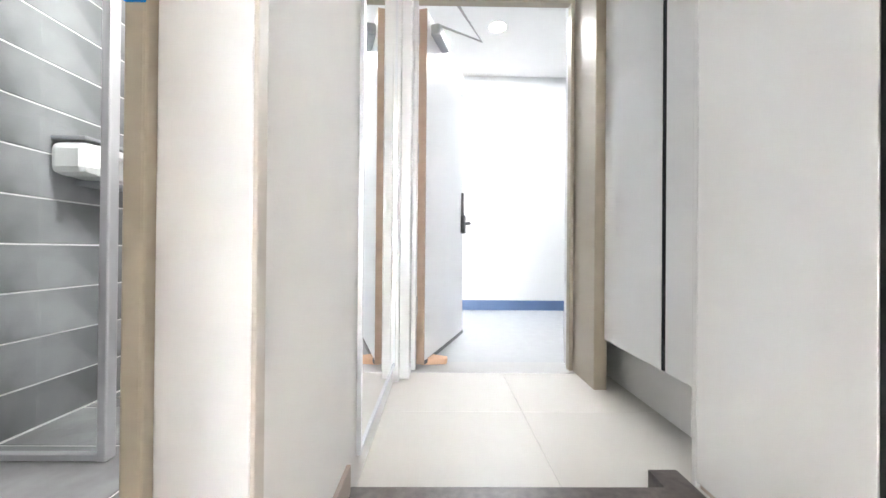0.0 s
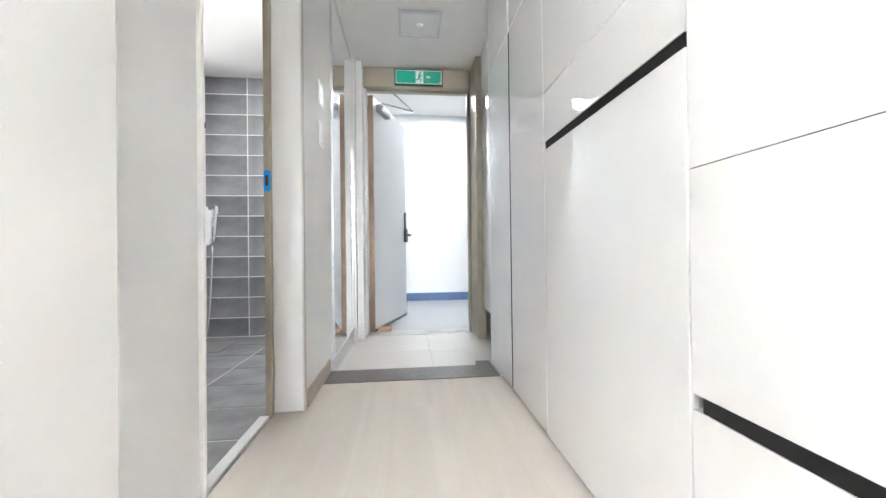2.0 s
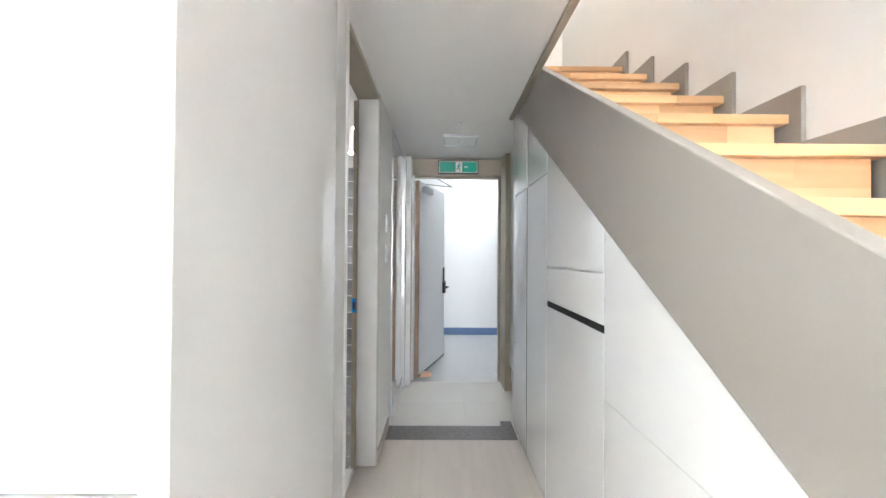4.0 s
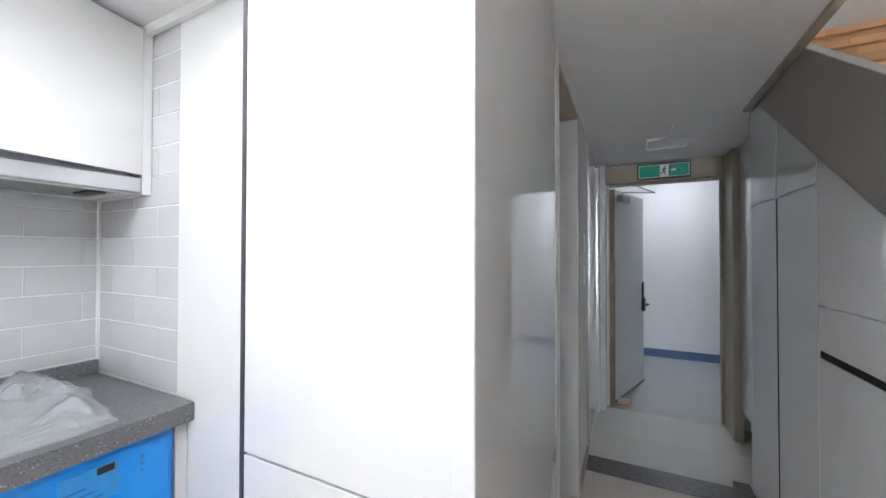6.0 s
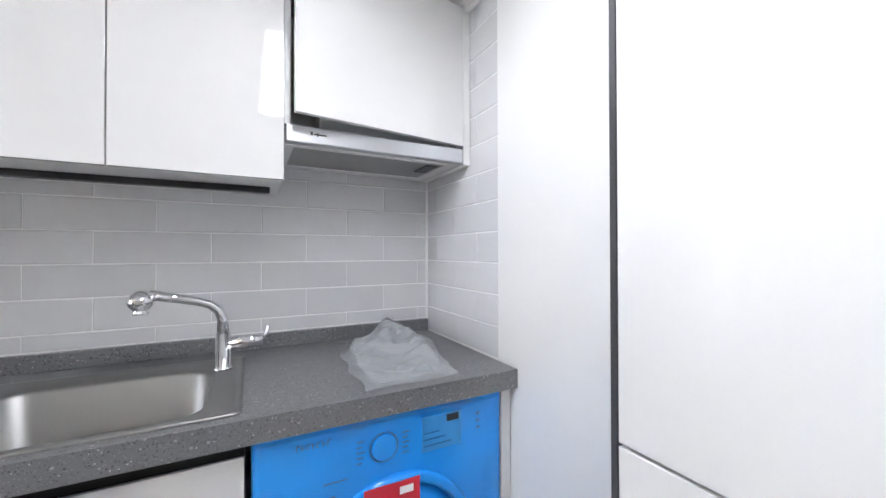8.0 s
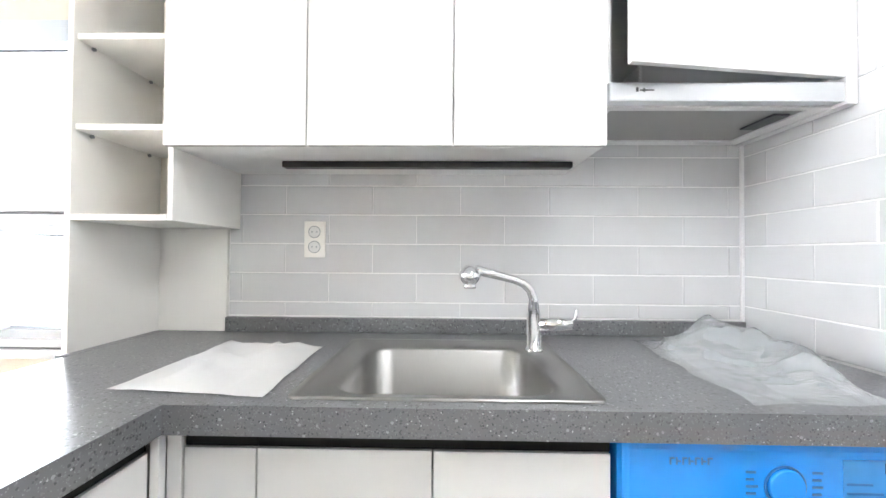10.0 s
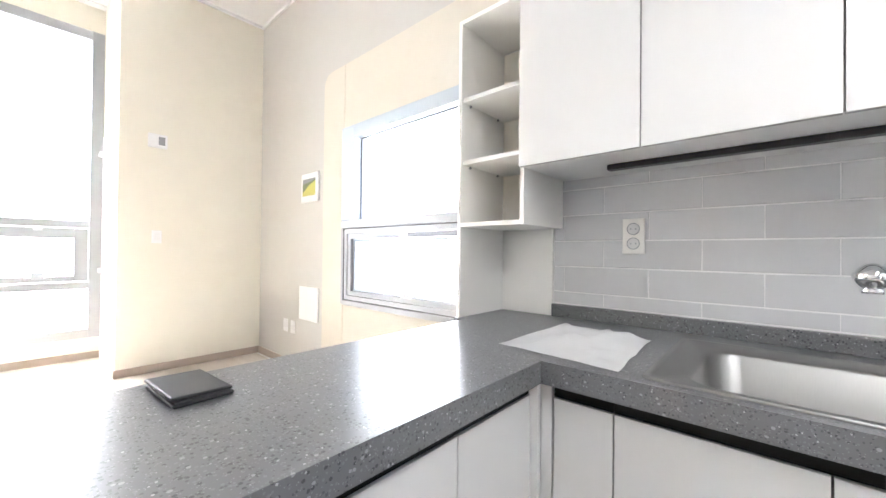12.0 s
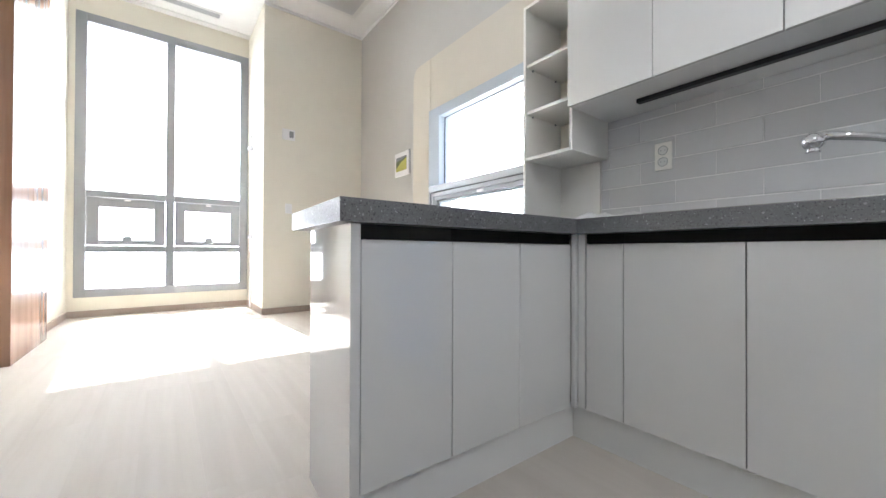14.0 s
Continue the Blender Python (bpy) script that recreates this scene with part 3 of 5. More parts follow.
part("bottom_seal", turned(boxes((0.0, 0.90, -0.052, -0.045, -0.04, -0.02))), "dark", leaf)
closer = part("door_closer", turned(boxes((0.06, 0.29, -0.105, -0.045, 1.94, 2.01), bevel=0.012)), "alu", leaf, "grey door closer")
a0, a1, a2 = TURN_LEAF @ Vector((0.14, -0.075, 2.012)), Vector((0.30, 2.60, 2.045)), Vector((0.10, 2.26, 2.09))
part("arm", tubes(([a0, a0 + Vector((0, 0, 0.03)), a1, a2], 0.008)), "steel", closer)

wedge = solid("door_wedge", prism([(0.0, 0.0), (0.15, 0.02), (0.16, 0.075), (0.06, 0.12), (-0.01, 0.08)], "z", -0.064, -0.02, 0.008), "peach", "folded peach card wedged under the open door", "door stop")
wedge.matrix_world = pose(-0.08, 2.33, 0)

sign = thing("exit_sign", "green emergency exit sign with a white running figure", "exit sign", at=(0.34, 2.19, 2.18))
part("case", boxes((0.135, 0.555, 2.175, 2.199, 2.11, 2.25), bevel=0.003), "black", sign)
part("face", boxes((0.145, 0.545, 2.171, 2.174, 2.12, 2.24)), "sign", sign)
part("border", slab([0.147, 0.152, 0.538, 0.543], [2.122, 2.127, 2.233, 2.238], 2.1690, 2.1708, {(1, 1)}, "y"), "white", sign)
part("doorway", boxes((0.318, 0.385, 2.169, 2.1708, 2.128, 2.232)), "white", sign)
fig = bmesh.new()
disc(fig, (0.357, 2.1686, 2.217), 0.009, -0.001, "y", 12)
for a, b, w in (((0.353, 2.205), (0.347, 2.172), 0.008), ((0.347, 2.175), (0.362, 2.158), 0.006), ((0.362, 2.158), (0.358, 2.138), 0.005), ((0.346, 2.174), (0.334, 2.156), 0.006), ((0.334, 2.156), (0.322, 2.154), 0.005), ((0.353, 2.201), (0.370, 2.188), 0.005), ((0.351, 2.2), (0.336, 2.187), 0.005)):
    tube(fig, [(a[0], 2.1682, a[1]), (b[0], 2.1682, b[1])], w, 6)
part("running_figure", fig, "sign", sign, "green running figure")
part("lettering", boxes((0.405, 0.445, 2.169, 2.1708, 2.172, 2.176), (0.405, 0.445, 2.169, 2.1708, 2.180, 2.190)), "white", sign)
part("lettering", boxes((0.525, 0.535, 2.169, 2.1708, 2.132, 2.142)), "white", sign)

vent = thing("ceiling_vent", "square grey ceiling light plate with a sensor", "ceiling vent", at=(0.33, 1.57, 2.28))
part("frame", slab([0.185, 0.20, 0.465, 0.48], [1.43, 1.445, 1.705, 1.72], 2.262, 2.28, {(1, 1)}), "alu_light", vent)
part("plate", boxes((0.20, 0.465, 1.445, 1.705, 2.268, 2.279)), "satin", vent)
part("sensor", disc(bmesh.new(), (0.333, 1.575, 2.268), 0.022, -0.018, "z", 16, 0.012), "white", vent)
det = thing("sprinkler", "small chrome ceiling sprinkler head", "sprinkler", at=(0.31, 1.15, 2.28))
part("rose", disc(bmesh.new(), (0.31, 1.15, 2.28), 0.018, -0.005, "z", 18, 0.013), "chrome", det)
part("head", disc(bmesh.new(), (0.31, 1.15, 2.275), 0.007, -0.02, "z", 10), "chrome", det)

mir = thing("wall_mirror", "tall frameless wall mirror with a metal edge", "mirror", at=(-0.21, 1.7, 0.0))
part("glass", boxes((WX + 0.001, WX + 0.008, 1.205, 2.02, 0.05, 2.225)), "mirror", mir)
part("edge_trim", slab([1.19, 1.205, 2.02, 2.035], [0.035, 0.05, 2.225, 2.24], WX + 0.001, WX + 0.014, {(1, 1)}, "x"), "alu_light", mir)
post = solid("trim_post", boxes((WX + 0.001, WX + 0.03, 2.045, 2.098, -0.066, 2.27), bevel=0.004), "casing", "silver corner profile beside the door frame", "trim")

for z0 in (1.43, 1.22):
    sw = thing("light_switch", "white wall switch plate", "light switch", "switches by the mirror", at=(WX, 0.94, z0))
    part("plate", boxes((WX, WX + 0.008, 0.90, 0.975, z0, z0 + 0.12), bevel=0.003), "white", sw)
    part("rocker", boxes((WX + 0.008, WX + 0.012, 0.918, 0.957, z0 + 0.025, z0 + 0.095), bevel=0.002), "satin", sw)

# dark stone threshold with its short leg by the cabinets
struct("threshold_strip", slab([WX, 0.63, 0.712], [0.90, 1.10, 1.18], -0.066, 0.003, {(0, 1)}), "strip", "dark stone strip at the edge of the entrance", "threshold")

shoe = thing("shoe_cabinet", "tall gloss white shoe cabinet hung above the floor", "cabinet", at=(0.95, 1.5, 0.2))
part("body", boxes((0.865, 1.10, 1.11, 1.95, 0.20, 2.28)), "satin", shoe)
for a, b in ((1.119, 1.4515), (1.4755, 1.945)):
    part("door", boxes((0.845, 0.863, a, b, 0.195, 2.275), bevel=0.002), "gloss", shoe)
# black fill stands for the shade between the two doors
part("gap", boxes((0.846, 0.863, 1.452, 1.475, 0.197, 2.27)), "void", shoe, "gap between the doors with its shade painted black")
part("plinth", boxes((0.97, 1.099, 1.11, 2.232, -0.066, 0.199)), "satin", shoe)
# panel added to keep light out of the open shaft by the frame
part("light_leak_filler", boxes((0.868, 1.099, 1.951, 2.232, 0.20, 2.275)), "satin", shoe)


hl = thing("downlight", "round lit downlight in the hall ceiling", "downlight", at=(0.54, 3.48, 2.69))
part("ring", disc(bmesh.new(), (0.54, 3.48, 2.69), 0.085, -0.006, "z", 24), "white", hl)
part("lens", disc(bmesh.new(), (0.54, 3.48, 2.684), 0.07, -0.003, "z", 24), "spot", hl)


# ---- under-stair cabinets and stairs ----
def clipped(y0, y1, z0, z1, gap=0.0013):
    """A front panel between y0 and y1 whose top stops under the sloping stringer."""
    y0, y1, z0 = y0 + gap, y1 - gap, z0 + gap
    f = lambda y: min(z1 - gap, stringer_low(y) - gap)
    pts = [(y1, z0)]
    pts.append((y1, f(y1)))
    yc = -0.494 + (z1 - 1.335) / SLOPE
    if y0 < yc < y1:
        pts.append((yc, z1 - gap))
    if f(y0) > z0 + 0.003:
        pts += [(y0, f(y0)), (y0, z0)]
    else:
        pts.append((-0.494 + (z0 + gap - 1.335) / SLOPE, z0))
    return pts


def front_unit(label, y0, y1, panels, slots=()):
    u = thing("understair_cabinet", label, "cabinet", "cabinets under the stairs", at=(FACE, (y0 + y1) / 2, 0))
    yb = [(y1 - 0.003, 0.0), (y1 - 0.003, stringer_low(y1) - 0.02), (y0 + 0.003, max(0.02, stringer_low(y0) - 0.02)), (y0 + 0.003, 0.0)]
    part("body", prism([(y, min(z, 2.26)) for y, z in yb], "x", FACE + 0.0195, FACE + 0.03), "satin", u)
    for name, a, b in panels:
        part(name, prism(clipped(y0, y1, a, b), "x", FACE, FACE + 0.019, 0.0008), "gloss", u)
    for ya, yb_, za, zb in slots:
        # each slot is a black fill, its shade put into the colour
        part("grip_slot", boxes((FACE + 0.0015, FACE + 0.0194, ya, yb_, za, zb)), "void", u, "grip slot with its shade painted black")
    return u


front_unit("tall gloss white cabinet door under the stairs", 0.692, 1.10, [("door", 0.02, 1.70), ("upper_door", 1.705, 2.275)], [(0.668, 0.691, 0.02, 1.70)])
front_unit("tall gloss white cabinet door under the stairs", 0.245, 0.667, [("door", 0.02, 1.70), ("upper_door", 1.705, 2.275)])
front_unit("gloss white cabinet with a drawer and dark grip slot", -0.425, 0.243, [("door", 0.01, 1.021), ("drawer_front", 1.047, 1.220), ("upper_panel", 1.222, 2.2)], [(-0.423, 0.23, 1.021, 1.047)])
front_unit("gloss white drawers with a dark grip slot", -1.12, -0.427, [("drawer_front", 0.01, 0.391), ("drawer_front", 0.416, 0.8046), ("upper_panel", 0.8034, 2.0)], [(-1.118, -0.45, 0.391, 0.416)])
front_unit("low gloss white cabinet front under the stair foot", -2.45, -1.122, [("door", 0.01, 1.2)])
solid("cabinet_end_panel", boxes((FACE, 0.845, 1.101, 1.118, 0.003, 2.275), bevel=0.001), "gloss", "gloss white end panel of the under-stair cabinets", "cabinet panel")
solid("plinth_understair", boxes((FACE + 0.012, FACE + 0.03, -2.4, 1.10, 0.0, 0.02)), "skirt", "brown floor strip under the cabinets", "plinth")

st_y0, st_y1 = -2.55, 1.06
struct("stair_wall", prism([(st_y0, max(0.0, stringer_low(st_y0))), (st_y1, stringer_low(st_y1)), (st_y1, stringer_top(st_y1)), (st_y0, stringer_top(st_y0))], "x", FACE - 0.008, FACE + 0.035, 0.004), "taupe", "sloping taupe wall beside the stairs", "stair wall")
RISE, GOING, SX0, SX1, STEPS = 0.2075, 0.319, FACE + 0.036, 1.480, 13


def nose(k):
    return 0.047 + (k - 10) * GOING


def tread_top(k):
    return 2.026 + (k - 10) * RISE


stair = thing("staircase", "light pine staircase with closed risers", "stairs", at=(1.1, nose(1), 0))
rnd = random.Random(4)
for k in range(1, STEPS + 1):
    y, z = nose(k), tread_top(k)
    deep = 2.395 if k == STEPS else y + GOING + 0.03
    cuts = [SX0, SX0 + (SX1 - SX0) * rnd.uniform(0.3, 0.7), SX1]
    for a, b in zip(cuts, cuts[1:]):
        part("tread", boxes((a, b, y, deep, z - 0.036, z), bevel=0.0025), "stair", stair)
    low = tread_top(k - 1) if k > 1 else 0.0
    mid = low + (z - 0.036 - low) * rnd.uniform(0.4, 0.6)
    for za, zb in ((mid, z - 0.036), (low, mid)):
        cc = [SX0, SX0 + (SX1 - SX0) * rnd.uniform(0.15, 0.45), SX0 + (SX1 - SX0) * rnd.uniform(0.55, 0.85), SX1 - 0.03]
        for a, b in zip(cc, cc[1:]):
            part("riser", boxes((a, b, y + 0.03, y + 0.05, za, zb)), "stair", stair)
pts = [(nose(1) - 0.045, 0.0)]
for k in range(1, STEPS):
    pts += [(nose(k) - 0.045, tread_top(k) + 0.09), (nose(k + 1) - 0.045, tread_top(k) + 0.09)]
pts += [(nose(STEPS) - 0.045, tread_top(STEPS) + 0.09), (2.395, tread_top(STEPS) + 0.09), (2.395, tread_top(STEPS) - 0.1), (nose(STEPS) + 0.1, tread_top(STEPS) - 0.2), (nose(1) + 0.15, 0.0)]
struct("stair_skirting", prism(pts, "x", SX1 + 0.001, 1.50, 0.002), "taupe", "stepped taupe skirting along the stair wall", "skirting")

# ---- bathroom ----
M["cover_strip"] = mat("taupe_cover_strip", (0.50, 0.46, 0.41), 0.45, vary=0.03)
dj = thing("door_2", "beige bathroom door frame", "door frame", at=(-0.28, 0.2, 0))
dj["kind"] = "structure"
part("jamb", boxes((-0.362, -0.335, 0.565, 0.60, -0.05, 2.25), bevel=0.004), "frame_tan", dj, "tan inner jamb")
part("lining", boxes((-0.335, WX, 0.583, 0.60, 0.0, 2.25), bevel=0.003), "casing", dj)
part("jamb", boxes((-0.362, -0.335, -0.215, -0.18, -0.05, 2.25), bevel=0.004), "frame_tan", dj, "tan inner jamb")
part("edge_trim", boxes((-0.335, -0.195, -0.215, -0.203, 0.0, 2.25), bevel=0.003), "satin", dj)
part("head", boxes((-0.375, WX, -0.202, 0.582, 2.215, 2.25), bevel=0.004), "frame_tan", dj, "tan door head")
part("cover_strip", boxes((WX, WX + 0.006, 0.584, 0.612, 0.0, 2.25), bevel=0.002), "cover_strip", dj, "taupe cover strip")
part("threshold", boxes((-0.385, -0.345, -0.179, 0.564, -0.11, -0.001), bevel=0.004), "casing", dj)
plate = part("strike_plate", boxes((-0.360, -0.334, 0.560, 0.565, 0.925, 1.01), bevel=0.002), "blue_line", dj, "strike plate still under blue film")
plate.data.materials[0] = M["blue_film"]
part("strike_hole", boxes((-0.353, -0.341, 0.557, 0.560, 0.945, 0.99)), "black", plate)

scr = thing("shower_screen", "clear glass shower screen in an aluminium profile", "shower screen", at=(-1.2, 1.32, -0.05))
gp = part("pane", boxes((-1.47, -1.06, 1.316, 1.324, -0.03, 2.0)), "shower_glass", scr)
gp.visible_shadow = False
part("post", boxes((-1.06, -1.03, 1.30, 1.34, -0.05, 2.2), bevel=0.005), "alu_light", scr)
part("bottom_rail", boxes((-1.47, -1.06, 1.305, 1.335, -0.05, -0.028), bevel=0.003), "alu_light", scr)
part("wall_channel", boxes((-1.493, -1.47, 1.305, 1.335, -0.05, 2.0), bevel=0.003), "alu_light", scr)

sh = thing("shower_unit", "white wall-mounted shower shelf with a hand shower", "shower", at=(-1.49, 1.8, 1.0))
part("body", boxes((-1.493, -1.345, 1.558, 1.66, 0.915, 1.045), bevel=0.03), "white", sh)
pocket = [(1.615, 1.043), (2.09, 1.043), (2.09, 1.015), (1.73, 1.015)] + [(1.685 - 0.05 * math.sin(radians(a)), 0.972 + 0.043 * math.cos(radians(a))) for a in range(0, 181, 30)] + [(1.77, 0.92), (1.77, 0.917), (1.615, 0.917)]
part("front_lip", prism(pocket, "x", -1.40, -1.352, 0.004), "white", sh)
part("back_panel", boxes((-1.493, -1.41, 1.66, 2.09, 0.917, 1.04), bevel=0.006), "white", sh)
part("shelf", boxes((-1.493, -1.355, 1.565, 2.05, 1.052, 1.068), bevel=0.006), "alu", sh, "grey top shelf")
part("cap", boxes((-1.48, -1.40, 1.78, 1.82, 1.068, 1.085), bevel=0.005), "chrome", sh)
part("tray", boxes((-1.47, -1.36, 1.64, 1.80, 0.885, 0.905), bevel=0.006), "alu", sh)
part("towel_bar", tubes(([(-1.38, 1.80, 0.895), (-1.38, 1.93, 0.895)], 0.006)), "chrome", sh)
for y in (1.865, 1.97):
    knob = part("knob", tube(bmesh.new(), [(-1.41, y, 0.975), (-1.375, y, 0.975), (-1.35, y, 0.975)], 0.03, 18, [0.036, 0.036, 0.032]), "chrome", sh)
    part("knob_base", boxes((-1.41, -1.402, y - 0.045, y + 0.045, 0.928, 1.01), bevel=0.004), "satin", knob)
bar = part("slide_bar", tubes(([(-1.43, 2.02, 1.06), (-1.43, 2.02, 2.09)], 0.011)), "chrome", sh)
part("bar_bracket", tubes(([(-1.493, 2.02, 1.96), (-1.425, 2.02, 1.96)], 0.016)), "chrome", bar)
part("shower_clip", boxes((-1.455, -1.33, 2.0, 2.04, 1.655, 1.70), bevel=0.012), "dark", bar, "dark slide clip")
holder = part("shower_holder", prism([(2.065, 1.02), (2.11, 1.02), (2.095, 0.80), (2.08, 0.745), (2.045, 0.735), (2.035, 0.76), (2.06, 0.80)], "x", -1.47, -1.33, 0.006), "white", sh)
part("hand_shower", tube(bmesh.new(), [(-1.31, 2.07, 0.735), (-1.305, 2.075, 0.80), (-1.30, 2.085, 0.94), (-1.295, 2.09, 1.02), (-1.29, 2.092, 1.05)], 0.02, 12, [0.011, 0.014, 0.018, 0.026, 0.022]), "chrome", holder)
hose = [(-1.40, 1.96, 0.91)] + [(-1.40 + 0.09 * t, 1.96 + 0.11 * t, 0.90 * abs(1 - 2 * t) ** 2.6 * (1 if t < 0.5 else 0.815) + 0.02) for t in [k / 28 for k in range(1, 28)]] + [(-1.31, 2.07, 0.74)]
part("hose", tube(bmesh.new(), hose, 0.009, 8), "chrome", sh)
drain = solid("floor_drain", slab([-1.43, -1.42, -1.16, -1.15], [1.80, 1.81, 2.13, 2.14], -0.05, -0.044, ()), "steel", "slotted steel floor drain", "drain")
bl = thing("wall_lamp", "lit white strip lamp high on the bathroom wall", "lamp", at=(-1.49, 2.05, 2.05))
part("housing", boxes((-1.493, -1.475, 1.05, 1.96, 1.88, 2.08), bevel=0.004), "white", bl)
part("diffuser", boxes((-1.4745, -1.462, 1.06, 1.95, 1.89, 2.07), bevel=0.004), "lamp_soft", bl)
for x, y in ((-0.44, 1.05), (-0.65, 1.71)):
    d = thing("downlight", "round lit ceiling downlight", "downlight", "bathroom downlights", at=(x, y, 2.2))
    part("ring", disc(bmesh.new(), (x, y, 2.20), 0.06, -0.006, "z", 24), "white", d)
    part("lens", disc(bmesh.new(), (x, y, 2.194), 0.045, -0.003, "z", 24), "spot", d)


# ---- kitchen ----
tall = thing("tall_cabinet", "tall gloss white cabinet beside the kitchen", "cabinet", at=(-0.5, -0.85, 0))
part("body", boxes((-0.786, -0.206, -1.105, -0.63, 0.0, 2.275)), "satin", tall)
part("upper_door", boxes((-0.782, -0.210, -1.127, -1.107, 0.945, 2.27), bevel=0.002), "gloss", tall)
part("lower_door", boxes((-0.782, -0.210, -1.127, -1.107, 0.02, 0.939), bevel=0.002), "gloss", tall)
part("side_panel", boxes((-0.2035, -0.165, -1.19, -0.48, 0.0, 2.275), bevel=0.003), "gloss", tall)
# dark strip that paints the shade in the gap beside the doors
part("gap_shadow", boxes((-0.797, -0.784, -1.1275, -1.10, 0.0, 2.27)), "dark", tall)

led = thing("ceiling_lamp", "long white lit ceiling lamp over the kitchen", "ceiling lamp", at=(-0.53, -1.53, 2.28))
part("housing", boxes((-1.10, -0.02, -1.69, -1.45, 2.25, 2.28), bevel=0.006), "white", led)
part("diffuser", boxes((-1.08, -0.04, -1.67, -1.47, 2.238, 2.252), bevel=0.004), "lamp", led)

HT, HB, CX, CY = 0.915, 0.855, -1.278, -2.637
xs = [-1.98, -1.80, -1.330, CX, -0.297]
ys = [-3.17, CY, -2.37, -1.78, -0.958]
top_slab = slab(xs, ys, HB, HT, {(1, 2), (3, 1), (3, 2), (3, 3)})
for v in top_slab.verts:                        # the free end runs slightly askew
    if v.co.x > -0.3:
        v.co.x += (v.co.y + 2.90) * 0.055
worktop = solid("worktop", top_slab, "counter", "grey speckled L-shaped stone worktop", "worktop")
solid("worktop_end_strip", boxes((-1.98, -1.61, -3.218, -3.1705, HB, HT), bevel=0.002), "counter", "grey speckled strip of worktop under the shelf unit", "worktop")
lip = solid("worktop_upstand", boxes((-1.98, -1.955, -2.93, -0.958, HT, 0.972), bevel=0.003), "counter", "grey speckled upstand behind the worktop", "worktop")

sink = thing("sink", "stainless steel inset kitchen sink", "sink", at=(-1.6, -2.1, HT))


def rrect(x0, x1, y0, y1, r, n=6):
    out = []
    for cx, cy, a in ((x1 - r, y1 - r, 0), (x0 + r, y1 - r, 90), (x0 + r, y0 + r, 180), (x1 - r, y0 + r, 270)):
        out += [(cx + r * math.cos(radians(a + 90 * k / n)), cy + r * math.sin(radians(a + 90 * k / n))) for k in range(n + 1)]
    return out


def lofted(rings, close=True):
    bm = bmesh.new()
    vr = [[bm.verts.new((x, y, z)) for x, y in pts] for pts, z in rings]
    for a, b in zip(vr, vr[1:]):
        for i in range(len(a)):
            j = (i + 1) % len(a)
            bm.faces.new((a[i], a[j], b[j], b[i])).smooth = True
    if close:
        bm.faces.new(vr[-1])
    return bm


SB = (-1.842, -1.310, -2.405, -1.742)
IB = (-1.735, -1.352, -2.320, -1.830)
part("bowl", lofted([(rrect(*SB, 0.02), HT + 0.001), (rrect(*SB, 0.02), HT + 0.006), (rrect(SB[0] + 0.018, SB[1] - 0.010, SB[2] + 0.018, SB[3] - 0.018, 0.03), HT + 0.007), (rrect(SB[0] + 0.030, SB[1] - 0.014, SB[2] + 0.030, SB[3] - 0.030, 0.03), HT + 0.003), (rrect(IB[0] - 0.012, IB[1] + 0.012, IB[2] - 0.012, IB[3] + 0.012, 0.085), HT + 0.003), (rrect(*IB, 0.075), HT - 0.008), (rrect(IB[0] + 0.01, IB[1] - 0.01, IB[2] + 0.01, IB[3] - 0.01, 0.075), HT - 0.15), (rrect(IB[0] + 0.03, IB[1] - 0.03, IB[2] + 0.03, IB[3] - 0.03, 0.09), HT - 0.178), (rrect(IB[0] + 0.06, IB[1] - 0.06, IB[2] + 0.06, IB[3] - 0.06, 0.07), HT - 0.183)]), "sink_steel", sink)
part("drain", disc(bmesh.new(), (-1.55, -2.075, HT - 0.182), 0.055, 0.004, "z", 24), "chrome", sink)
part("overflow", disc(bmesh.new(), (-1.45, -1.842, HT - 0.06), 0.015, -0.006, "y", 16), "chrome", sink)
sticker = part("sticker", disc(bmesh.new(), (-1.41, -2.309, HT - 0.06), 0.034, 0.004, "y", 20), "red", sink, "round paper sticker with a red ring")
part("sticker_face", disc(bmesh.new(), (-1.41, -2.305, HT - 0.06), 0.022, 0.0015, "y", 20), "paper", sticker)

fa = thing("faucet", "chrome pull-out kitchen faucet with a side lever", "faucet", at=(-1.74, -1.815, HT))
fx, fy = -1.715, -1.803
part("base", tube(bmesh.new(), [(fx, fy, HT), (fx, fy, HT + 0.012), (fx, fy, HT + 0.014), (fx, fy, HT + 0.12)], 0.02, 20, [0.028, 0.028, 0.022, 0.022]), "chrome", fa)
spout = [(fx, fy, HT + 0.12), (fx, fy - 0.002, HT + 0.165), (fx + 0.003, fy - 0.012, HT + 0.193), (fx + 0.008, fy - 0.035, HT + 0.214), (fx + 0.014, fy - 0.065, HT + 0.226), (fx + 0.024, fy - 0.12, HT + 0.240), (fx + 0.034, fy - 0.185, HT + 0.256)]
part("spout", tube(bmesh.new(), spout, 0.015, 16, [0.018, 0.0155, 0.0145, 0.0135, 0.013, 0.0135, 0.016]), "chrome", fa)
part("spray_head", tube(bmesh.new(), [(fx + 0.038, fy - 0.203, HT + 0.270 - 0.0065 * k) for k in range(10)] + [(fx + 0.038, fy - 0.203, HT + 0.207), (fx + 0.038, fy - 0.203, HT + 0.200)], 0.03, 20, [0.006 + 0.028 * math.sin(math.pi * (k + 0.6) / 11) for k in range(10)] + [0.021, 0.019]), "chrome", fa)
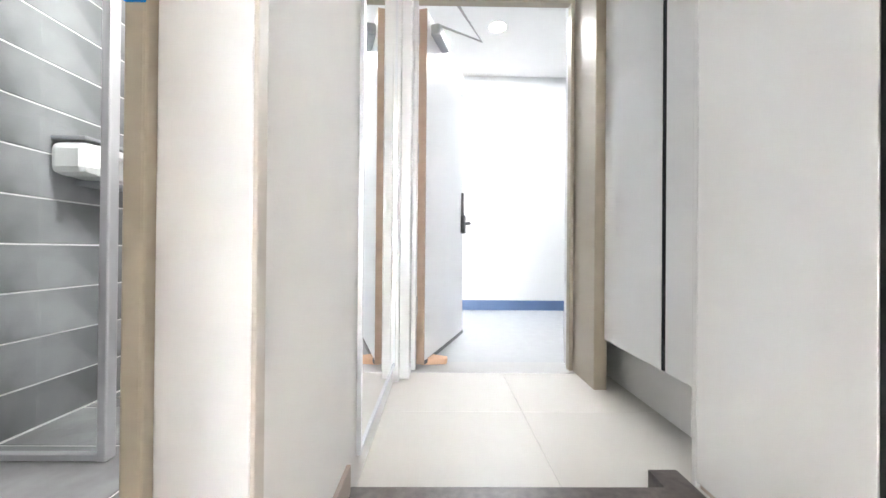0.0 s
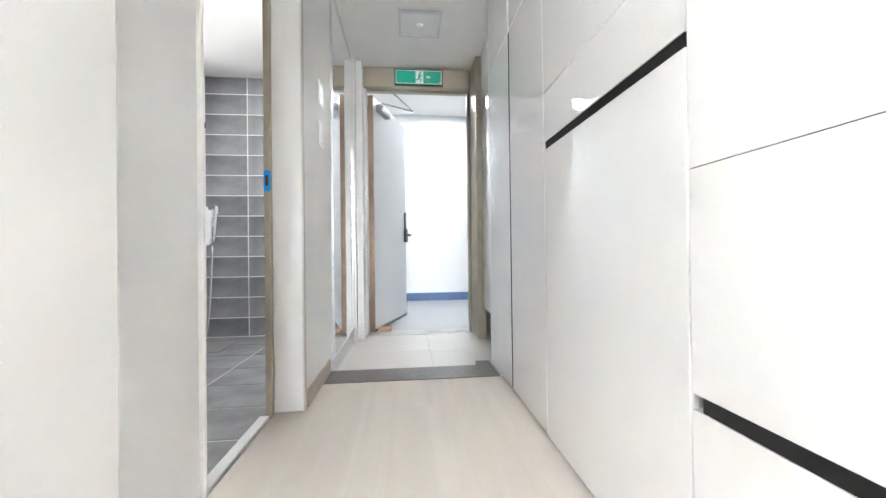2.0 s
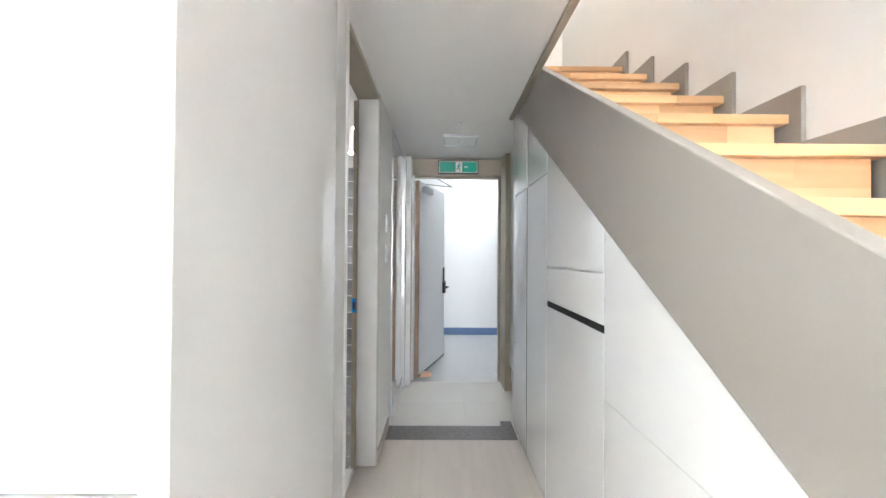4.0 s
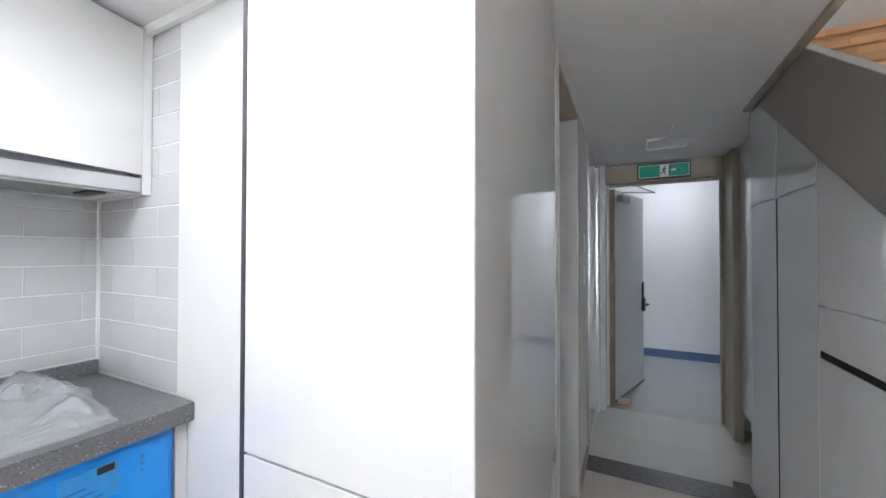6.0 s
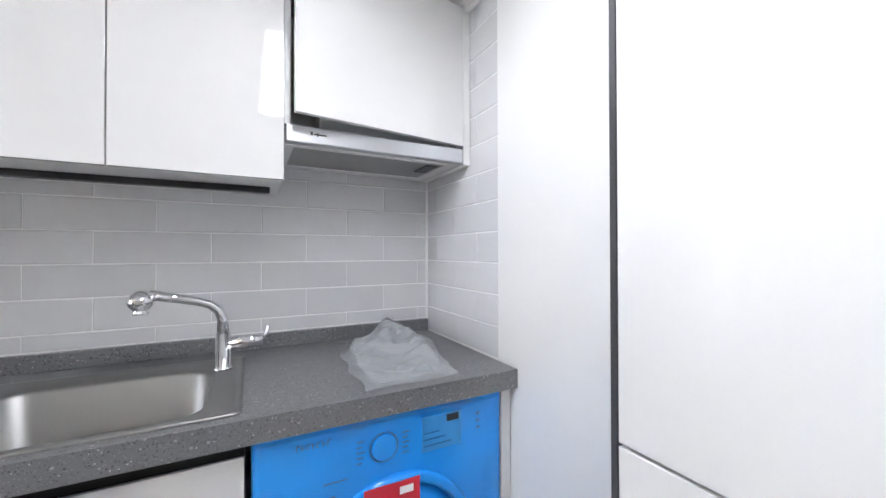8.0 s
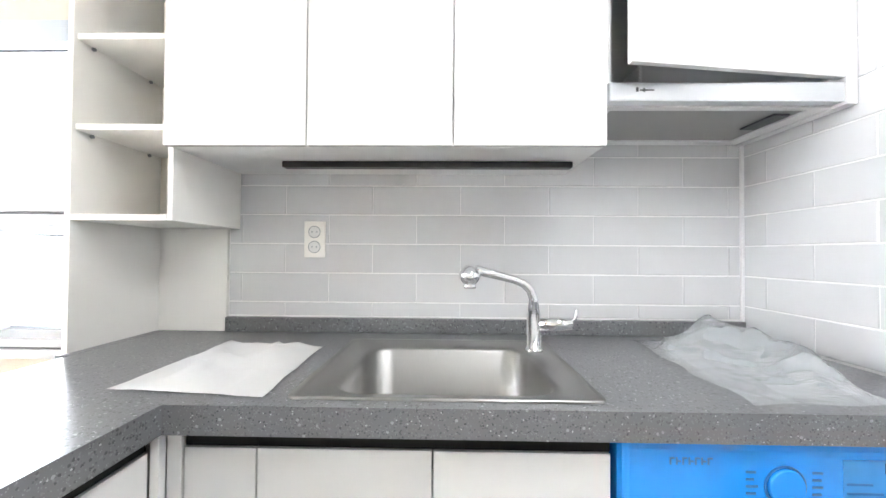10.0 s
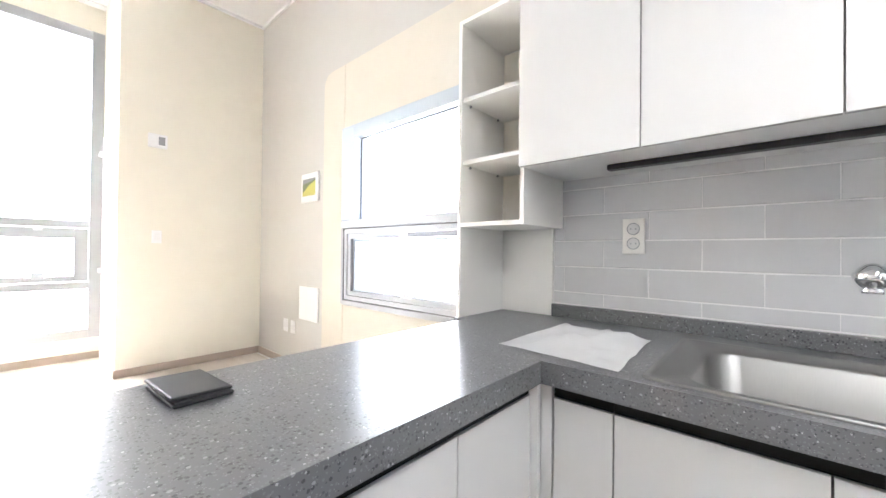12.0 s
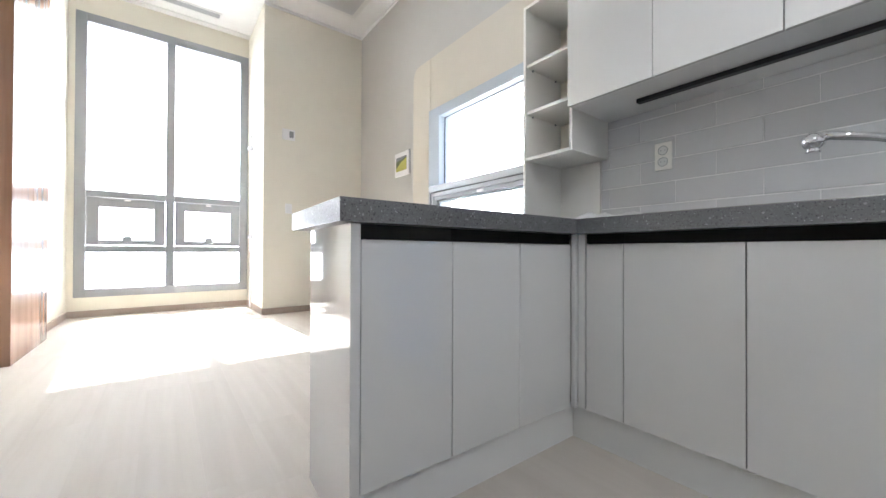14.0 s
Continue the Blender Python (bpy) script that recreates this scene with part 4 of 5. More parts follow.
lever = part("lever_body", tube(bmesh.new(), [(fx, fy + 0.015, HT + 0.085), (fx + 0.005, fy + 0.08, HT + 0.088), (fx + 0.006, fy + 0.115, HT + 0.09)], 0.02, 16, [0.021, 0.021, 0.018]), "chrome", fa)
part("lever", tube(bmesh.new(), [(fx + 0.006, fy + 0.11, HT + 0.09), (fx + 0.008, fy + 0.125, HT + 0.105), (fx + 0.008, fy + 0.13, HT + 0.135)], 0.007, 10), "chrome", lever)

# base units
FX = -1.317


def base_unit(label, y0, y1, doors):
    u = thing("base_cabinet", label, "cabinet", "kitchen base cabinets", at=((FX - 1.95) / 2, (y0 + y1) / 2, 0))
    part("body", boxes((-1.95, FX - 0.02, y0 + 0.001, y1 - 0.001, 0.13, 0.70)), "satin", u)
    # black fill painted as the shade under the worktop edge
    part("grip_channel", boxes((FX - 0.028, FX - 0.006, y0 + 0.001, y1 - 0.001, 0.8135, HB - 0.001)), "void", u, "grip channel with its shade painted black")
    for a, b in doors:
        part("door", boxes((FX - 0.019, FX, a + 0.0018, b - 0.0018, 0.138, 0.812), bevel=0.0015), "gloss", u)
    return u


base_unit("gloss white base cabinet with a narrow door", -2.62, -2.466, [(-2.62, -2.466)])
base_unit("gloss white base cabinet under the sink", -2.466, -1.735, [(-2.466, -2.10), (-2.10, -1.735)])
solid("corner_filler", boxes((FX - 0.019, FX, -2.655, -2.624, 0.138, HB - 0.001), (FX + 0.001, FX + 0.02, -2.675, -2.656, 0.138, HB - 0.001), bevel=0.001), "satin", "white corner filler between the base cabinets", "filler")
solid("kitchen_end_panel", boxes((-1.95, FX, -0.995, -0.958, 0.0, HB - 0.001), bevel=0.001), "satin", "white end panel beside the washing machine", "cabinet panel")
solid("plinth_kitchen", boxes((-1.355, -1.335, -2.69, -1.737, 0.0, 0.137)), "satin", "white plinth under the base cabinets", "plinth")
PY = -2.675
for a, b in ((-0.665, -0.355), (-0.98, -0.665), (-1.295, -0.98)):
    u = thing("peninsula_cabinet", "gloss white base cabinet of the kitchen peninsula", "cabinet", "peninsula cabinets", at=((a + b) / 2, -2.9, 0))
    part("body", boxes((a + 0.001, b - 0.001, -3.03, PY - 0.02, 0.13, 0.70)), "satin", u)
    # shade of the grip gap, painted as a black fill
    part("grip_channel", boxes((a + 0.001, b - 0.001, PY - 0.06, PY - 0.006, 0.8135, HB - 0.001)), "void", u, "grip channel with its shade painted black")
    part("door", boxes((a + 0.0018, b - 0.0018, PY - 0.019, PY, 0.138, 0.812), bevel=0.0015), "gloss", u)
solid("peninsula_end_panel", prism([(-0.354, PY + 0.001), (-0.326, PY + 0.001), (-0.3455, -3.06), (-0.354, -3.06)], "z", 0.0, HB - 0.001, 0.0008), "gloss", "gloss white end panel of the peninsula", "cabinet panel")
solid("peninsula_back_panel", boxes((-1.95, -0.355, -3.06, -3.042, 0.0, HB - 0.001), bevel=0.001), "gloss", "gloss white back panel of the peninsula", "cabinet panel")
solid("plinth_peninsula", boxes((-1.334, -0.355, -2.71, -2.69, 0.0, 0.137)), "satin", "white plinth under the peninsula", "plinth")

# washing machine under blue film
wm = thing("washing_machine", "front-loading washing machine wrapped in blue protective film", "washing machine", at=(-1.6, -1.36, 0))
W0, W1, WF = -1.722, -1.005, -1.305
bmw = bmesh.new()
box(bmw, -1.93, WF, W0, W1, 0.012, 0.848, bevel=0.018)
part("body", bmw, "blue_film", wm)
fold = bmesh.new()
grid_f = []
for i in range(49):
    row_f = []
    for j in range(33):
        y, z = W0 + 0.004 + (W1 - W0 - 0.008) * i / 48, 0.20 + 0.645 * j / 32
        near_side = max(0.0, 1 - min(y - W0, W1 - y) / 0.11)
        near_top = max(0.0, 1 - (0.845 - z) / 0.05)
        f = abs(noise.noise(Vector((y * 16, z * 7, 2.3)))) + 0.6 * abs(noise.noise(Vector((y * 31 + z * 18, z * 11, 7.1))))
        e = min(1.0, 8 * min(i, 48 - i, j, 32 - j) / 32)
        row_f.append(fold.verts.new((WF - 0.004 + (0.032 * f * (near_side ** 1.3 + 0.35 * near_top)) * e, y, z)))
    grid_f.append(row_f)
for i in range(48):
    for j in range(32):
        fold.faces.new((grid_f[i][j], grid_f[i + 1][j], grid_f[i + 1][j + 1], grid_f[i][j + 1])).smooth = True
part("film_fold", fold, "blue_film", wm, "loose wrinkled film edge")
ring = bmesh.new()
pts_o = [(0, math.cos(a), math.sin(a)) for a in [k * math.tau / 40 for k in range(41)]]
tube(ring, [(WF + 0.002, -1.363 + 0.235 * p[1], 0.43 + 0.235 * p[2]) for p in pts_o], 0.016, 8)
drum = part("door_ring", ring, "blue_film", wm)
part("door_glass", disc(bmesh.new(), (WF, -1.363, 0.43), 0.215, 0.012, "x", 40, 0.17), "blue_film", wm)
dial = part("dial", tube(bmesh.new(), [(WF, -1.40, 0.762), (WF + 0.008, -1.40, 0.762), (WF + 0.011, -1.40, 0.762)], 0.04, 28, [0.036, 0.036, 0.033]), "blue_film", wm)
M["film_dark"] = mat("printed_blue_film", (0.02, 0.15, 0.42), 0.3, vary=0.1, scale=30)
M["film_grey"] = mat("film_over_display", (0.045, 0.28, 0.66), 0.3, vary=0.1, scale=30)
part("ring", tube(bmesh.new(), [(WF + 0.003, -1.40 + 0.039 * p[1], 0.762 + 0.039 * p[2]) for p in pts_o], 0.002, 8), "film_dark", dial, "darker ring round the dial")
part("display", boxes((WF, WF + 0.002, -1.285, -1.155, 0.715, 0.815)), "film_grey", wm)
part("screen", boxes((WF + 0.002, WF + 0.003, -1.205, -1.165, 0.79, 0.81)), "black", wm)
def mark(y0, y1, z0, z1, x=0.0):
    part("printed_mark", boxes((WF + x, WF + x + 0.0015, y0, y1, z0, z1)), "film_dark", wm)


for k in range(5):
    mark(-1.475, -1.46 + 0.004 * (k % 3), 0.73 + 0.014 * k, 0.734 + 0.014 * k)
    mark(-1.345, -1.325 - 0.003 * (k % 2), 0.73 + 0.014 * k, 0.734 + 0.014 * k)
for k in range(3):
    mark(-1.10, -1.09, 0.745 + 0.022 * k, 0.752 + 0.022 * k)
    mark(-1.28, -1.19 - 0.02 * k, 0.73 + 0.018 * k, 0.734 + 0.018 * k, 0.002)
mark(-1.56, -1.50, 0.70, 0.703)
mark(-1.62, -1.595, 0.66, 0.668)
mark(-1.585, -1.53, 0.661, 0.667)
logo = bmesh.new()
for k in range(7):
    y = -1.625 + 0.0125 * k
    box(logo, WF, WF + 0.0015, y, y + 0.003, 0.801, 0.815)
    box(logo, WF, WF + 0.0015, y + 0.003, y + 0.0095, 0.812 - 0.006 * (k % 2), 0.815 - 0.006 * (k % 2))
part("maker_mark", logo, "film_dark", wm, "dark maker's mark bars")
lab = part("label", boxes((WF + 0.016, WF + 0.019, -1.46, -1.30, 0.585, 0.665)), "red", wm, "red sticker with white print")
part("print", boxes((WF + 0.0191, WF + 0.0205, -1.36, -1.32, 0.63, 0.65), (WF + 0.0191, WF + 0.0205, -1.45, -1.38, 0.605, 0.613)), "white", lab)

# upper cabinets
UX = -1.577
up = thing("wall_cabinet", "gloss white wall cabinet with three doors", "cabinet", at=(-1.78, -2.26, 1.525))
part("body", boxes((-1.979, UX - 0.02, -2.885, -1.632, 1.527, 2.27)), "satin", up)
for a, b in ((-2.885, -2.474), (-2.474, -2.060), (-2.060, -1.632)):
    part("door", boxes((UX - 0.019, UX, a + 0.0018, b - 0.0018, 1.522, 2.262), bevel=0.0015), "gloss", up)
solid("under_cabinet_lamp", boxes((-1.80, -1.765, -2.63, -1.665, 1.505, 1.526), bevel=0.004), "black", "slim black under-cabinet light bar", "lamp")
hc = thing("hood_cabinet", "gloss white cabinet over the hood with its door ajar", "cabinet", at=(-1.78, -1.3, 1.7))
part("body", slab([-1.979, -1.965, UX - 0.024, UX - 0.022], [-1.631, -1.613, -0.98, -0.962], 1.705, 2.27, {(1, 1), (2, 1)}), "satin", hc)
hd = boxes((0.0, 0.019, -0.632, 0.0, 1.712, 2.262), bevel=0.0015)
bmesh.ops.transform(hd, matrix=pose(UX - 0.019, -0.985, 0, 0, 0, -0.0) @ pose(0, 0, 0, 0, 0, 8.0), verts=hd.verts)
part("door", hd, "gloss", hc, "gloss white door standing ajar")
part("duct", tubes(([(-1.80, -1.30, 1.78), (-1.80, -1.30, 2.27)], 0.06), n=16), "alu", hc)
solid("hood_filler", boxes((-1.979, UX, -0.982, -0.952, 1.638, 2.275), bevel=0.001), "satin", "white filler strip beside the hood cabinet", "filler")
hood = thing("range_hood", "slim silver pull-out range hood", "range hood", at=(-1.78, -1.3, 1.64))
part("front_bar", boxes((UX - 0.035, UX + 0.0, -1.628, -0.985, 1.645, 1.700), bevel=0.004), "alu_light", hood)
part("body", boxes((-1.975, UX - 0.036, -1.628, -0.985, 1.655, 1.70)), "satin", hood)
part("motor_housing", boxes((-1.94, -1.625, -1.52, -1.0, 1.701, 1.775), bevel=0.006), "alu_light", hood, "grey steel motor housing")
part("filter", boxes((-1.93, UX - 0.06, -1.60, -1.03, 1.647, 1.655), bevel=0.002), "steel", hood)
part("rim", slab([-1.975, -1.93, UX - 0.06, UX - 0.037], [-1.628, -1.60, -1.03, -0.985], 1.642, 1.654, {(1, 1)}), "satin", hood)
part("lamp", boxes((-1.80, -1.67, -1.10, -1.05, 1.640, 1.6465), bevel=0.002), "dark", hood)
part("maker_mark", boxes((UX, UX + 0.0012, -1.555, -1.548, 1.672, 1.684), (UX, UX + 0.0012, -1.545, -1.505, 1.674, 1.678), (UX, UX + 0.0012, -1.535, -1.53, 1.670, 1.682)), "dark", hood)

# open shelf unit at the end of the wall cabinets
shx = -1.625
shelf = thing("open_shelf", "white open shelf unit with ivory inside", "shelf", at=(-1.8, -3.04, 1.31))
part("end_panel", boxes((-1.979, shx, -3.215, -3.197, HT + 0.001, 2.22), bevel=0.0015), "shelf_white", shelf)
part("side_panel", boxes((-1.979, shx, -2.905, -2.888, 1.312, 2.22), bevel=0.0015), "shelf_white", shelf)
part("back", boxes((-1.979, -1.965, -3.197, -2.905, 1.33, 2.20)), "ivory", shelf, "ivory back board")
for z in (1.312, 1.585, 1.86, 2.202):
    part("shelf", boxes((-1.965, shx - (0.0 if z in (1.312, 2.202) else 0.01), -3.196, -2.906, z, z + 0.018), bevel=0.0012), "shelf_white", shelf)
for z in (1.578, 1.853):
    for y in (-3.192, -2.911):
        for x in (-1.90, -1.68):
            part("shelf_pin", disc(bmesh.new(), (x, y, z), 0.006, 0.006 if y < -3 else -0.006, "y", 8), "alu", shelf)
solid("back_panel", boxes((-1.979, -1.965, -3.196, -2.93, HT + 0.001, 1.311)), "shelf_white", "white back panel under the open shelf", "panel")

# sockets
def socket(y, z):
    s = thing("wall_socket", "white double wall socket", "socket", at=(-1.978, y, z))
    part("plate", boxes((-1.9795, -1.970, y - 0.041, y + 0.041, z - 0.07, z + 0.07), bevel=0.003), "shelf_white", s)
    for dz in (-0.029, 0.029):
        o = part("outlet", disc(bmesh.new(), (-1.970, y, z + dz), 0.023, 0.002, "x", 22), "satin", s)
        part("rim", tube(bmesh.new(), [(-1.968, y + 0.0225 * math.cos(a), z + dz + 0.0225 * math.sin(a)) for a in [k * math.tau / 24 for k in range(25)]], 0.0014, 6), "alu", o)
        for s_ in (-0.009, 0.009):
            part("pin_hole", disc(bmesh.new(), (-1.9682, y + s_, z + dz), 0.0028, 0.001, "x", 10), "alu", o)


socket(-2.592, 1.272)

# things lying on the worktop
def crumpled(name, outline, height, seed, label, category, material, n=26, thick=0.0):
    """A soft sheet or bag: a grid over a four-cornered outline, raised by folds."""
    bm = bmesh.new()
    a, b, c, d = [Vector(p) for p in outline]
    rows = []
    for i in range(n + 1):
        row = []
        for j in range(n + 1):
            u, v = i / n, j / n
            p = a * (1 - u) * (1 - v) + b * u * (1 - v) + c * u * v + d * (1 - u) * v
            e = min(u, v, 1 - u, 1 - v)
            q = Vector((p.x * 9 + seed, p.y * 9, seed * 0.7))
            w = (1 - min(1, abs(noise.noise(q * 0.55)) * 2.2)) ** 2 * 0.8 + (1 - min(1, abs(noise.noise(q * 1.3)) * 2.4)) ** 3 * 0.35 + 0.12
            p = p + Vector((noise.noise(q * 1.3), noise.noise(q * 1.3 + Vector((5, 5, 5))), 0)) * 0.03 * (1 if thick else 0.3)
            row.append(bm.verts.new((p.x, p.y, HT + 0.002 + height * w * min(1, e * 5) + 0.001 * abs(noise.noise(q * 5)))))
        rows.append(row)
    for i in range(n):
        for j in range(n):
            bm.faces.new((rows[i][j], rows[i + 1][j], rows[i + 1][j + 1], rows[i][j + 1])).smooth = True
    if thick:
        low = [[bm.verts.new((v.co.x, v.co.y, HT + 0.0015)) for v in r] for r in rows]
        for i in range(n):
            for j in range(n):
                bm.faces.new((low[i][j + 1], low[i + 1][j + 1], low[i + 1][j], low[i][j]))
    return solid(name, bm, material, label, category)


bag = thing("plastic_bag", "crumpled clear plastic bag on the worktop", "plastic bag", at=(-1.6, -1.25, HT))


def bag_layer(outline, seed, peak, folds):
    """One layer of thin film: a mound at the closed end, with folds running from it."""
    bm = bmesh.new()
    a, b, c, d = [Vector(p) for p in outline]
    n, rows = 56, []
    for i in range(n + 1):
        row = []
        for j in range(n + 1):
            u, v = i / n, j / n
            p = a * (1 - u) * (1 - v) + b * u * (1 - v) + c * u * v + d * (1 - u) * v
            q = Vector((p.x * 7 + seed, p.y * 7, seed))
            warp = noise.noise(q * 0.8) * 1.6 + noise.noise(q * 2.1) * 0.7
            mound = math.exp(-((u - 0.50) / 0.30) ** 2 - ((v - 0.78) / 0.24) ** 2) + 0.75 * math.exp(-((u - 0.78) / 0.24) ** 2 - ((v - 0.42) / 0.28) ** 2)
            fold = (1 - abs(math.sin(folds * (u * 0.6 + v * 0.9) + warp * 1.5))) ** 1.8
            crease = (1 - min(1, abs(noise.noise(q * 1.5)) * 3)) ** 3
            e = min(1, 7 * min(u, v, 1 - u, 1 - v))
            z = (peak * mound * (0.72 + 0.28 * fold) + 0.010 * crease + 0.007 * fold) * e
            s = Vector((noise.noise(q * 0.9), noise.noise(q * 0.9 + Vector((9, 3, 1))), 0)) * 0.045
            row.append(bm.verts.new((p.x + s.x, p.y + s.y * 0.6, HT + 0.002 + z)))
        rows.append(row)
    for i in range(n):
        for j in range(n):
            bm.faces.new((rows[i][j], rows[i + 1][j], rows[i + 1][j + 1], rows[i][j + 1])).smooth = True
    part("film_layer", bm, "film", bag)


bag_layer([(-1.315, -1.45, 0), (-1.335, -1.15, 0), (-1.78, -1.05, 0), (-1.88, -1.42, 0)], 3.1, 0.11, 8.0)
bag_layer([(-1.35, -1.42, 0), (-1.36, -1.16, 0), (-1.74, -1.08, 0), (-1.84, -1.36, 0)], 6.3, 0.09, 5.5)
crumpled("paper_sheet", [(-1.355, -2.82, 0), (-1.318, -2.46, 0), (-1.74, -2.475, 0), (-1.765, -2.81, 0)], 0.035, 8.4, "white padded wrapping sheet lying beside the sink", "wrapping sheet", "paper", 20)

wal = thing("wallet", "closed black leather wallet on the peninsula", "wallet", at=(-0.59, -3.055, HT))
for z0, z1, off, tip in ((0.001, 0.009, 0.0, 0.0), (0.013, 0.020, 0.004, 2.0)):
    bmx = boxes((-0.052, 0.052, -0.082, 0.082, z0, z1), bevel=0.0045)
    bmesh.ops.transform(bmx, matrix=pose(-0.59 + off, -3.055, HT, 0, -tip, 4), verts=bmx.verts)
    part("cover", bmx, "leather", wal)
bmx = boxes((-0.045, 0.047, -0.078, 0.078, HT + 0.0085, HT + 0.0125))
bmesh.ops.transform(bmx, matrix=pose(-0.59, -3.055, 0, 0, 0, 4), verts=bmx.verts)
part("lining", bmx, "dark", wal)

# ---- living room ----
ipad = thing("video_phone", "white wall-mounted video phone with a green-yellow screen picture", "intercom", at=(WL, -5.5, 1.8))
part("case", boxes((WL, WL + 0.022, -5.69, -5.37, 1.675, 1.955), bevel=0.005), "white", ipad)
part("screen", boxes((WL + 0.022, WL + 0.0235, -5.655, -5.415, 1.735, 1.90)), "screen", ipad)
part("picture", prism([(-5.655, 1.735), (-5.415, 1.735), (-5.415, 1.872), (-5.53, 1.84), (-5.61, 1.79), (-5.655, 1.772)], "x", WL + 0.0236, WL + 0.0245), "yellow", ipad, "yellow-green field on the screen")
M["hedge"] = mat("dark_green_print", (0.12, 0.15, 0.06), 0.5, vary=0.4, scale=30)
part("picture", prism([(-5.655, 1.773), (-5.61, 1.791), (-5.53, 1.841), (-5.415, 1.873), (-5.415, 1.885), (-5.50, 1.868), (-5.655, 1.85)], "x", WL + 0.0236, WL + 0.0245), "hedge", ipad, "dark green band on the screen")
solid("distribution_box", boxes((WL, WL + 0.015, -5.72, -5.36, 0.52, 0.85), bevel=0.004), "white", "white distribution box cover on the wall", "wall box")
for y in (-6.02, -5.86):
    s = thing("wall_outlet", "small white wall outlet", "socket", "outlets by the corner", at=(WL, y, 0.38))
    part("plate", boxes((WL, WL + 0.009, y - 0.045, y + 0.045, 0.35, 0.48), bevel=0.003), "white", s)
    part("outlet", disc(bmesh.new(), (WL + 0.009, y, 0.415), 0.025, 0.002, "x", 18), "satin", s)
th = thing("thermostat", "white room thermostat with a grey screen", "thermostat", at=(-1.2, -6.70, 2.2))
part("case", boxes((-1.272, -1.118, -6.70, -6.675, 2.195, 2.33), bevel=0.006), "white", th)
part("screen", boxes((-1.252, -1.20, -6.675, -6.673, 2.225, 2.305)), "screen", th)
sw = thing("wall_switch", "white wall switch plate", "light switch", at=(-1.18, -6.70, 1.3))
part("plate", boxes((-1.24, -1.16, -6.70, -6.69, 1.26, 1.385), bevel=0.003), "white", sw)
part("rocker", boxes((-1.225, -1.175, -6.69, -6.686, 1.285, 1.36), bevel=0.002), "satin", sw)
wp = thing("wood_panelling", "dark reddish-brown glossy wood panelling", "wall panelling", at=(0.9, -5.9, 0))
for k in range(2):
    y1 = -6.45 + 0.48 * k
    part("panel", boxes((0.875, 0.954, y1, y1 + 0.476, 0.0, LOFT), bevel=0.002), "panelwood", wp)
pipe = thing("gas_pipe", "thin white pipe with valves in the window recess", "pipe", at=(-0.88, -7.3, 0))
part("pipe", tubes(([(-0.875, -7.35, 0.02), (-0.875, -7.35, 2.35)], 0.012)), "white", pipe)
for z in (0.95, 2.15):
    part("valve", boxes((-0.90, -0.84, -7.38, -7.32, z, z + 0.05), bevel=0.008), "alu_light", pipe)
ac = thing("ceiling_cassette", "white recessed ceiling air conditioner panel", "air conditioner", at=(-1.5, -5.9, LOFT))
part("panel", boxes((-1.93, -1.10, -6.33, -5.50, LOFT - 0.02, LOFT), bevel=0.008), "satin", ac)
part("grille", boxes((-1.86, -1.17, -6.26, -5.57, LOFT - 0.024, LOFT - 0.02), bevel=0.002), "alu_light", ac)
slot = thing("ceiling_diffuser", "long grey slot diffuser in the white ceiling", "diffuser", at=(-0.2, -7.35, LOFT))
part("frame", slab([-0.52, -0.50, 0.14, 0.16], [-7.43, -7.415, -7.305, -7.29], LOFT - 0.012, LOFT, {(1, 1)}), "satin", slot)
for y in (-7.40, -7.375, -7.35, -7.325):
    part("blade", boxes((-0.50, 0.14, y - 0.009, y + 0.009, LOFT - 0.010, LOFT - 0.001)), "alu_mid", slot)
struct("trim_curtain_rail", boxes((-0.90, 0.95, -7.63, -7.61, LOFT - 0.012, LOFT)), "satin", "white curtain track on the ceiling", "trim")

# ---- tiles and boards ----
def tile_mesh(name, w, h, t, material, b=0.0015, axis="x"):
    bm = bmesh.new()
    d = {"x": (0, t, -w / 2, w / 2, -h / 2, h / 2), "y": (-w / 2, w / 2, -t, 0, -h / 2, h / 2), "z": (-w / 2, w / 2, -h / 2, h / 2, -t, 0)}[axis]
    box(bm, *d)
    top = [f for f in bm.faces if abs(f.normal.dot({"x": Vector((1, 0, 0)), "y": Vector((0, -1, 0)), "z": Vector((0, 0, 1))}[axis]) - 1) < 0.01]
    bmesh.ops.bevel(bm, geom=list({e for f in top for e in f.edges}), offset=b, segments=1, affect="EDGES")
    return mesh_of(name, bm, material)


def lay(parent, name, axis, plane, u0, u1, v0, v1, tw, th_, gap, t, material, offset, voff=0.0, uoff=0.0, ugap=None):
    """Rows of tiles over a rectangle, each row shifted by offset; cut tiles at the ends."""
    made = {}
    r, v = 0, v0 - voff
    while v < v1 - 0.01:
        va, vb = max(v, v0) + gap / 2, min(v + th_, v1) - gap / 2
        u = u0 - uoff - (offset * tw * (r % 2))
        while u < u1 - 0.01:
            ua, ub = max(u, u0) + (ugap or gap) / 2, min(u + tw, u1) - (ugap or gap) / 2
            if ub - ua > 0.012 and vb - va > 0.012:
                key = (round(ub - ua, 3), round(vb - va, 3))
                if key not in made:
                    made[key] = tile_mesh(name, key[0], key[1], t, material, axis=axis)
                ob = new(name, made[key])
                uc, vc = (ua + ub) / 2, (va + vb) / 2
                ob.location = {"x": (plane, uc, vc), "y": (uc, plane, vc), "z": (uc, vc, plane)}[axis]
                ob.parent = parent
            u += tw
        v += th_
        r += 1


